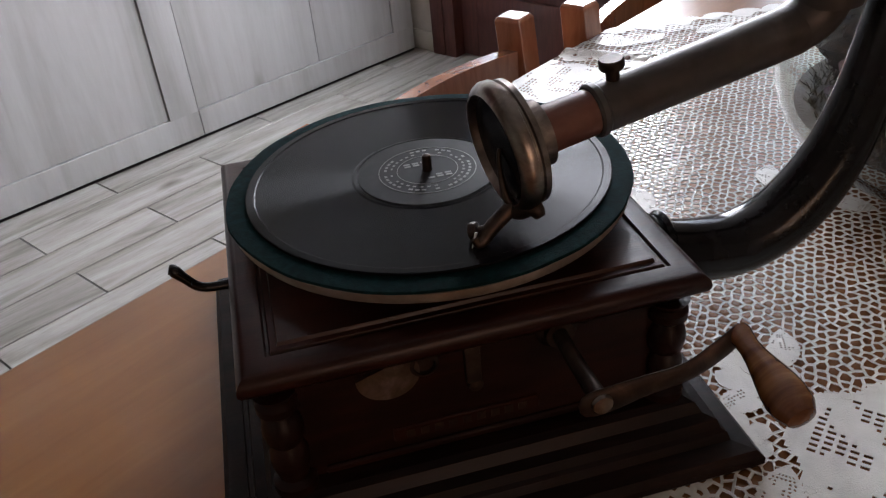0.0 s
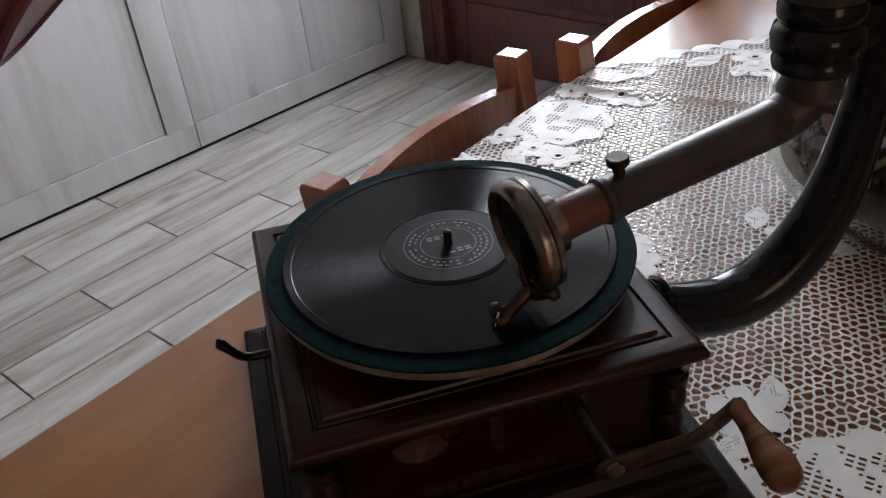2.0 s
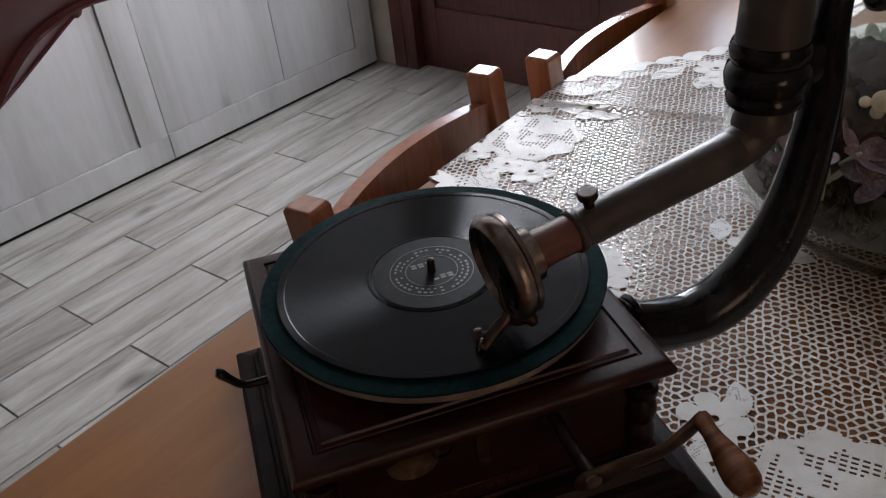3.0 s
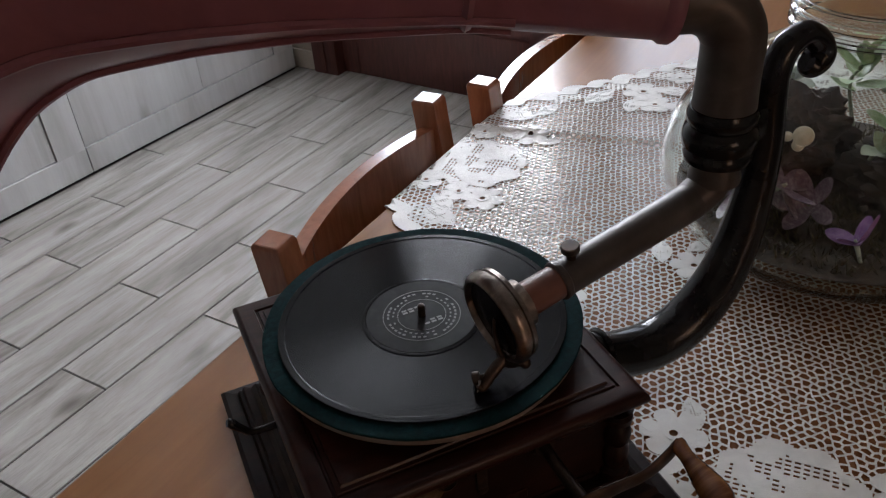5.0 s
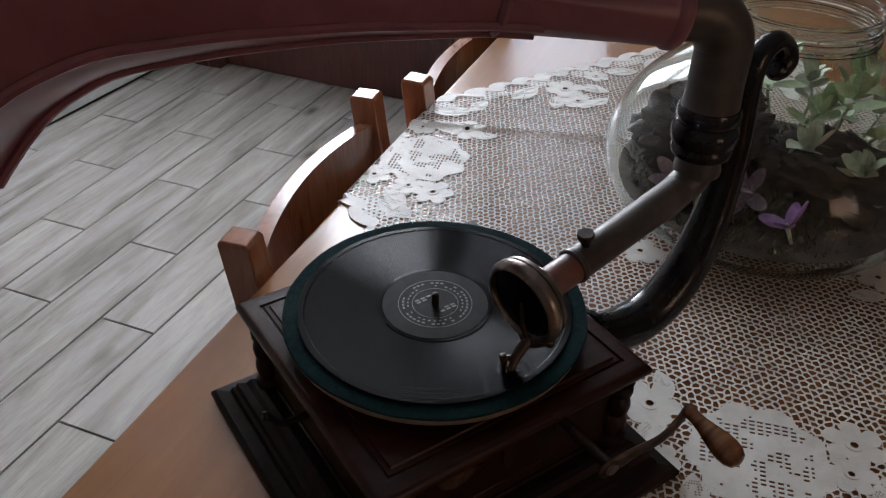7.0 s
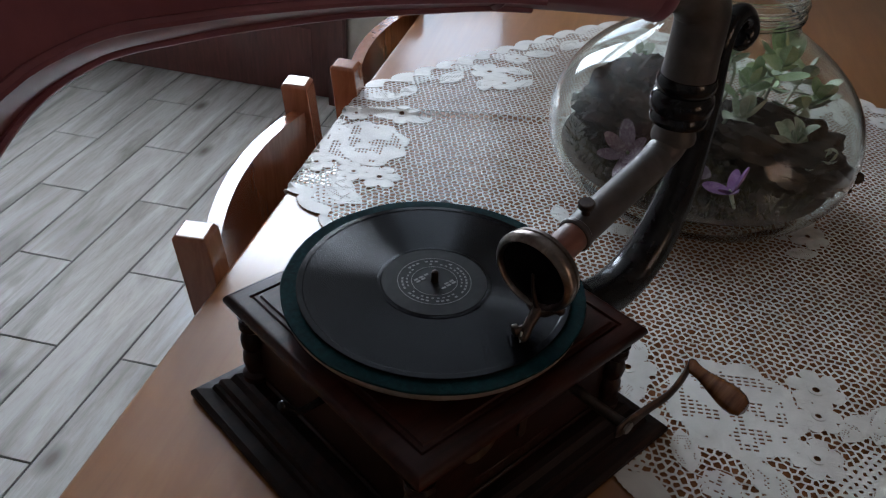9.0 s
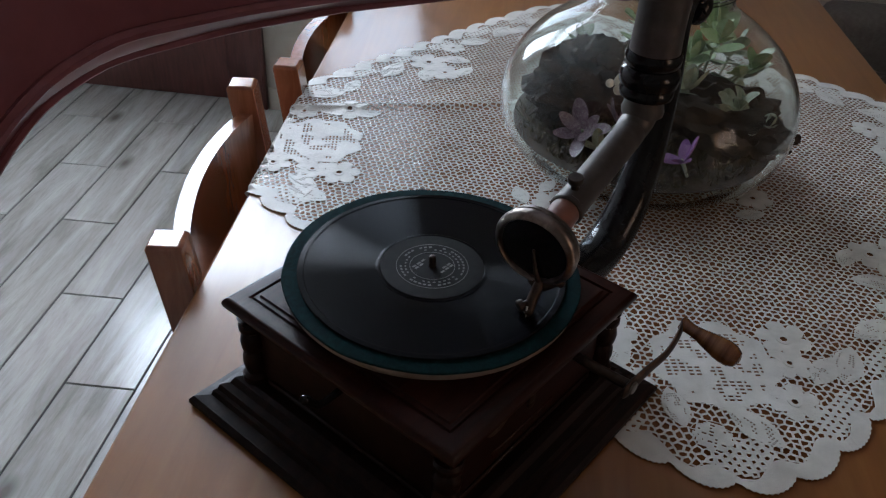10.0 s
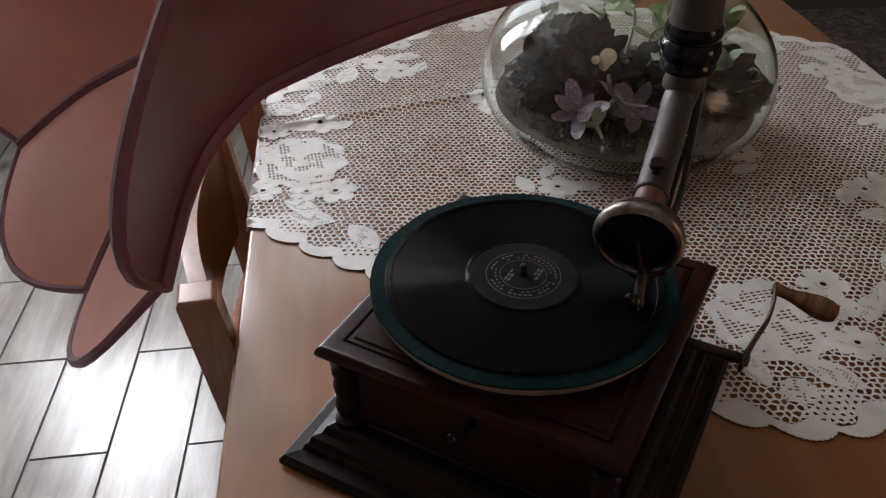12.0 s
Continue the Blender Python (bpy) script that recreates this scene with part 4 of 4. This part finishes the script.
    for s in range(m_):
        th = 2 * math.pi * s / m_
        cu, su = math.cos(th), math.sin(th)
        r = half / (abs(cu) ** 7 + abs(su) ** 7) ** (1 / 7)
        wave = abs(math.sin(th * 33)) ** 0.6
        rag = 0.0016 * (s % 2)
        rows.append([vert(cu * q, su * q, 0.0004) for q in (r - 0.013 + 0.008 * math.sin(th * 66) + 0.005 * math.sin(th * 23), r - 0.004, r + 0.015 * wave - 0.002 + rag)])
    for s in range(m_):
        p_, q_ = rows[s], rows[(s + 1) % m_]
        for k in range(2):
            faces.append((p_[k], q_[k], q_[k + 1], p_[k + 1]))
    me = to_mesh("lace_tablecloth", verts, faces)
    me.materials.append(M_LACE)
    ob = new("lace_tablecloth", me)
    so = ob.modifiers.new("thread", "SOLIDIFY")
    so.thickness = 0.0006
    so.offset = 0
    return tagged(ob, "ecru crocheted lace tablecloth with woven leaves and flowers", "tablecloth")


LACE_C, LACE_HALF, LACE_TURN, LACE_STEP = (0.530, 0.559), 0.503, 53.0, 0.0092
lace()

# ---- terrarium ----
VC = Vector((0.542, 0.526, TZ + 0.004))
ter = thing("terrarium", Matrix.Translation(VC), "round glass jar planted as a terrarium, standing on the lace", "terrarium")
outer = [(0.0, 0.0), (0.10, 0.0), (0.142, 0.005), (0.176, 0.022), (0.202, 0.052), (0.2135, 0.088), (0.2110, 0.124), (0.198, 0.158), (0.174, 0.190), (0.141, 0.217), (0.109, 0.238), (0.094, 0.250), (0.089, 0.262)]
neck = [(0.0885, 0.268), (0.0925, 0.271), (0.0925, 0.275), (0.0885, 0.278), (0.0885, 0.282), (0.0925, 0.285), (0.0925, 0.289), (0.0885, 0.292), (0.0885, 0.298), (0.0905, 0.301), (0.0895, 0.304), (0.0855, 0.304)]
prof = smooth_path(outer, 3) + [np.array(q) for q in neck]
inside = [np.array((max(r - 0.0040, 0.0), z + (0.006 if z < 0.01 else 0.0))) for r, z in reversed(prof[:-1])]
full = [tuple(q) for q in prof[1:]] + [tuple(q) for q in inside[:-1]]
bm = lathe(full, 72, cap=True)
jar = part("jar", bm, M_GLASS, ter, "thick greenish glass jar with a threaded neck")
jar.visible_shadow = False


def mound(name, rmax, z0, hgt, mat, seed, label):
    bm = bmesh.new()
    n, m_ = 48, 14
    rings = []
    for i in range(m_ + 1):
        u = i / m_
        row = []
        for k in range(n):
            a = 2 * math.pi * k / n
            r = rmax * (1 - u)
            x, y = r * math.cos(a), r * math.sin(a)
            z = z0 + hgt(x, y) + 0.010 * noise.noise((x * 40, y * 40, seed)) * min(1, u * 4)
            row.append(bm.verts.new((x, y, z)))
        rings.append(row)
    for a, b in zip(rings, rings[1:-1]):
        for k in range(n):
            bm.faces.new((a[k], a[(k + 1) % n], b[(k + 1) % n], b[k]))
    bm.faces.new(rings[-2])
    low = [bm.verts.new((v.co.x * 0.86, v.co.y * 0.86, z0 - 0.018)) for v in rings[0]]
    bot = [bm.verts.new((v.co.x * 0.55, v.co.y * 0.55, 0.0115)) for v in rings[0]]
    for a, b in ((low, rings[0]), (bot, low)):
        for k in range(n):
            bm.faces.new((a[k], a[(k + 1) % n], b[(k + 1) % n], b[k]))
    bm.faces.new(bot[::-1])
    for v in rings[-1]:
        bm.verts.remove(v)
    return part(name, bm, mat, ter, label)


mound("soil", 0.192, 0.060, lambda x, y: 0.030 * math.exp(-((x + 0.05) ** 2 + (y - 0.05) ** 2) / 0.006) + 0.025 * math.exp(-((x - 0.08) ** 2 + (y - 0.02) ** 2) / 0.008), M_SOIL, 3.0, "dark crumbly soil with pale gravel")


def leaf_mesh(length, width, cup, mat, n=8):
    """One pointed leaf with thickness, along +x."""
    bm = bmesh.new()
    rows = []
    for i in range(n + 1):
        u = i / n
        w = width * max(0.03, math.sin(math.pi * min(1, u * 0.93 + 0.05))) ** 0.55 * (0.75 + 0.25 * u)
        z = cup * length * (u * u - 0.2 * u)
        rows.append([bm.verts.new((length * u, s * w, z + abs(s) * w * 0.35 + dz)) for s, dz in ((-1, 0), (0, 0.0008), (1, 0), (0, -0.0010))])
    for a, b in zip(rows, rows[1:]):
        for k in range(4):
            bm.faces.new((a[k], a[(k + 1) % 4], b[(k + 1) % 4], b[k]))
    me = finish(bm, "leaf", True)
    me.materials.append(mat)
    return me


def rosette(name, at, count, length, width, mat, label, lift=35, seed=1, tilt=(0, 0), layers=2):
    rnd = random.Random(seed)
    root = part(name, lathe([(0.002, -0.02), (0.003, 0.0), (0.0015, 0.006)], 8), M_LEAF2, ter, label, pose(*at, tilt[0], tilt[1], rnd.uniform(0, 360)))
    meshes = [leaf_mesh(length * k, width * k, c, mat) for k, c in ((1.0, 0.25), (0.85, 0.5), (0.65, 0.1))]
    for L in range(layers):
        for i in range(count):
            part("leaf", meshes[rnd.randrange(3)], None, root, m=pose(0, 0, 0.004 * L, rnd.uniform(-15, 15), -(lift + 22 * L + rnd.uniform(-14, 14)), 360 * (i + 0.5 * L) / count + rnd.uniform(-14, 14)))
    return root


bark = bmesh.new()
bmesh.ops.create_icosphere(bark, subdivisions=5, radius=1.0)
for v in bark.verts:
    d = v.co.normalized()
    k = 1 + 0.30 * noise.noise(d * 2.2) + 0.15 * noise.noise(d * 7.0) + 0.07 * noise.noise(d * 18) + 0.04 * noise.noise(d * 40)
    v.co = Vector((d.x * 0.088 * k, d.y * 0.052 * k, d.z * 0.075 * k))
part("bark_piece", bark, M_BARK, ter, "rough lump of cork bark", pose(-0.085, 0.005, 0.108, 10, 15, 30))
bark2 = bmesh.new()
bmesh.ops.create_icosphere(bark2, subdivisions=5, radius=1.0)
for v in bark2.verts:
    d = v.co.normalized()
    k = 1 + 0.35 * noise.noise(d * 2.0 + Vector((5, 0, 0))) + 0.2 * noise.noise(d * 6.0)
    v.co = Vector((d.x * 0.085 * k, d.y * 0.05 * k, d.z * 0.045 * k))
part("bark_piece", bark2, M_SOIL, ter, "dark mossy stone", pose(0.098, -0.025, 0.092, 0, 0, -20) @ Matrix.Scale(1.18, 4))
rosette("succulent", (-0.092, -0.105, 0.092), 7, 0.046, 0.0125, M_MAUVE, "mauve and grey succulent rosette", 12, 2, (42, -16), 1)
rosette("succulent", (-0.046, -0.112, 0.112), 7, 0.049, 0.0130, M_MAUVE, "mauve succulent rosette with pointed leaves", 10, 3, (45, 4), 1)
rosette("succulent", (-0.015, -0.105, 0.092), 5, 0.046, 0.0125, M_MAUVE, "dusky mauve succulent beside the bark", 15, 23, (45, 12), 1)
rosette("succulent", (-0.070, -0.120, 0.078), 4, 0.036, 0.0110, M_LEAF2, "pale grey-green succulent under the bark", 10, 29, (60, 0), 1)
rosette("succulent", (0.044, -0.140, 0.078), 5, 0.040, 0.0115, M_VIOLET, "violet flower in the moss", 22, 5, (30, 8), 1)


def sprig(base, tip, count, size, mat, label, seed):
    """A bent stem with loose paddle-shaped leaves that grow denser towards its end."""
    rnd = random.Random(seed)
    p0, p2 = Vector(base), Vector(tip)
    p1 = (p0 + p2) / 2 + Vector((rnd.uniform(-0.02, 0.02), rnd.uniform(-0.02, 0.02), 0.018))
    stem = part("succulent", tube([(*p0, 0.0026), (*p1, 0.0023), (*p2, 0.0017)], 8, 5), M_LEAF2, ter, label)
    meshes = [leaf_mesh(size * k, size * w, c, mat) for k, w, c in ((1.0, 0.36, 0.22), (0.8, 0.33, 0.45), (0.62, 0.27, 0.10), (0.9, 0.40, -0.2))]
    for i in range(count):
        u = 1 - 0.55 * (i / count) ** 1.4
        q = (1 - u) ** 2 * p0 + 2 * u * (1 - u) * p1 + u * u * p2
        lift = rnd.uniform(35, 70) if i < 4 else rnd.uniform(-12, 38)
        part("leaf", meshes[rnd.randrange(4)], None, stem, m=pose(*q, rnd.uniform(-30, 30), -lift, 137.5 * i + rnd.uniform(-20, 20)))


for k, (x, y, z, dx, dy, dz, n_, sz, mat_) in enumerate((
        (0.035, 0.030, 0.085, 0.020, -0.035, 0.090, 10, 0.038, M_LEAF), (0.070, 0.020, 0.090, 0.015, -0.020, 0.118, 12, 0.042, M_LEAF),
        (0.055, 0.060, 0.090, 0.030, 0.020, 0.110, 11, 0.042, M_LEAF), (0.095, 0.010, 0.090, 0.045, -0.020, 0.080, 10, 0.036, M_LEAF),
        (0.020, -0.010, 0.090, 0.030, -0.040, 0.055, 9, 0.034, M_LEAF2), (0.085, -0.030, 0.085, 0.030, -0.050, 0.050, 9, 0.036, M_LEAF2),
        (0.115, 0.040, 0.080, 0.045, 0.010, 0.055, 9, 0.032, M_LEAF2), (0.000, 0.060, 0.095, -0.010, 0.010, 0.105, 10, 0.040, M_LEAF),
        (0.105, 0.080, 0.080, 0.030, 0.030, 0.070, 9, 0.036, M_LEAF2), (0.030, 0.105, 0.080, 0.000, 0.030, 0.085, 9, 0.038, M_LEAF2),
        (0.120, -0.050, 0.075, 0.035, -0.035, 0.035, 8, 0.028, M_LEAF2), (-0.070, 0.095, 0.080, -0.030, 0.020, 0.060, 8, 0.034, M_LEAF2))):
    sprig((x, y, z), (x + dx, y + dy, z + dz), n_, sz, mat_, "pale green trailing succulent with paddle leaves" if mat_ is M_LEAF else "grey-green trailing succulent with small leaves", 60 + k)
# moss
rnd = random.Random(8)
verts, faces = [], []
for i in range(2600):
    a, r = rnd.uniform(0, 6.283), 0.180 * math.sqrt(rnd.uniform(0.05, 1))
    x, y = r * math.cos(a), r * math.sin(a)
    z = 0.060 + 0.030 * math.exp(-((x + 0.05) ** 2 + (y - 0.05) ** 2) / 0.006) + 0.025 * math.exp(-((x - 0.08) ** 2 + (y - 0.02) ** 2) / 0.008)
    h, w, t = rnd.uniform(0.005, 0.016), rnd.uniform(0.0008, 0.0016), rnd.uniform(0, 6.283)
    b0 = len(verts)
    dx, dy = w * math.cos(t), w * math.sin(t)
    verts += [(x - dx, y - dy, z - 0.003), (x + dx, y + dy, z - 0.003), (x + rnd.uniform(-0.013, 0.013), y + rnd.uniform(-0.013, 0.013), z + h), (x + dy, y - dx, z - 0.003)]
    faces += [(b0, b0 + 1, b0 + 2), (b0 + 1, b0 + 3, b0 + 2), (b0 + 3, b0, b0 + 2)]
moss = part("moss", to_mesh("moss", verts, faces), M_MOSS, ter, "brownish green moss", smooth=False)
moss["kind"] = "stuff"
for k, (dx, dz, r) in enumerate(((0, 0, 0.012), (-0.017, -0.004, 0.006), (-0.004, -0.013, 0.007))):
    part("fungus", lathe([(0.003, -0.012), (0.003, -0.004), (r, -0.002), (r * 0.95, 0.003), (r * 0.5, 0.006), (0.0005, 0.0068)], 20), M_CREAM, ter, "cream-coloured bracket fungus", pose(-0.044 + dx, -0.050, 0.146 + dz, 60, 0, 0))
rnd = random.Random(5)
crumb = finish(box(-0.004, -0.003, -0.003, 0.004, 0.003, 0.003, 0.0015, 1), "pebble")
crumb.materials.append(M_SAND)
for i in range(60):
    a, r = rnd.uniform(0, 6.28), 0.178 * math.sqrt(rnd.uniform(0.2, 1))
    s = rnd.uniform(0.5, 1.4)
    part("pebble", crumb, None, ter, m=pose(r * math.cos(a), r * math.sin(a), 0.064 + 0.02 * (r < 0.12), rnd.uniform(0, 360), rnd.uniform(0, 360), 0) @ Matrix.Scale(s, 4))

boards()
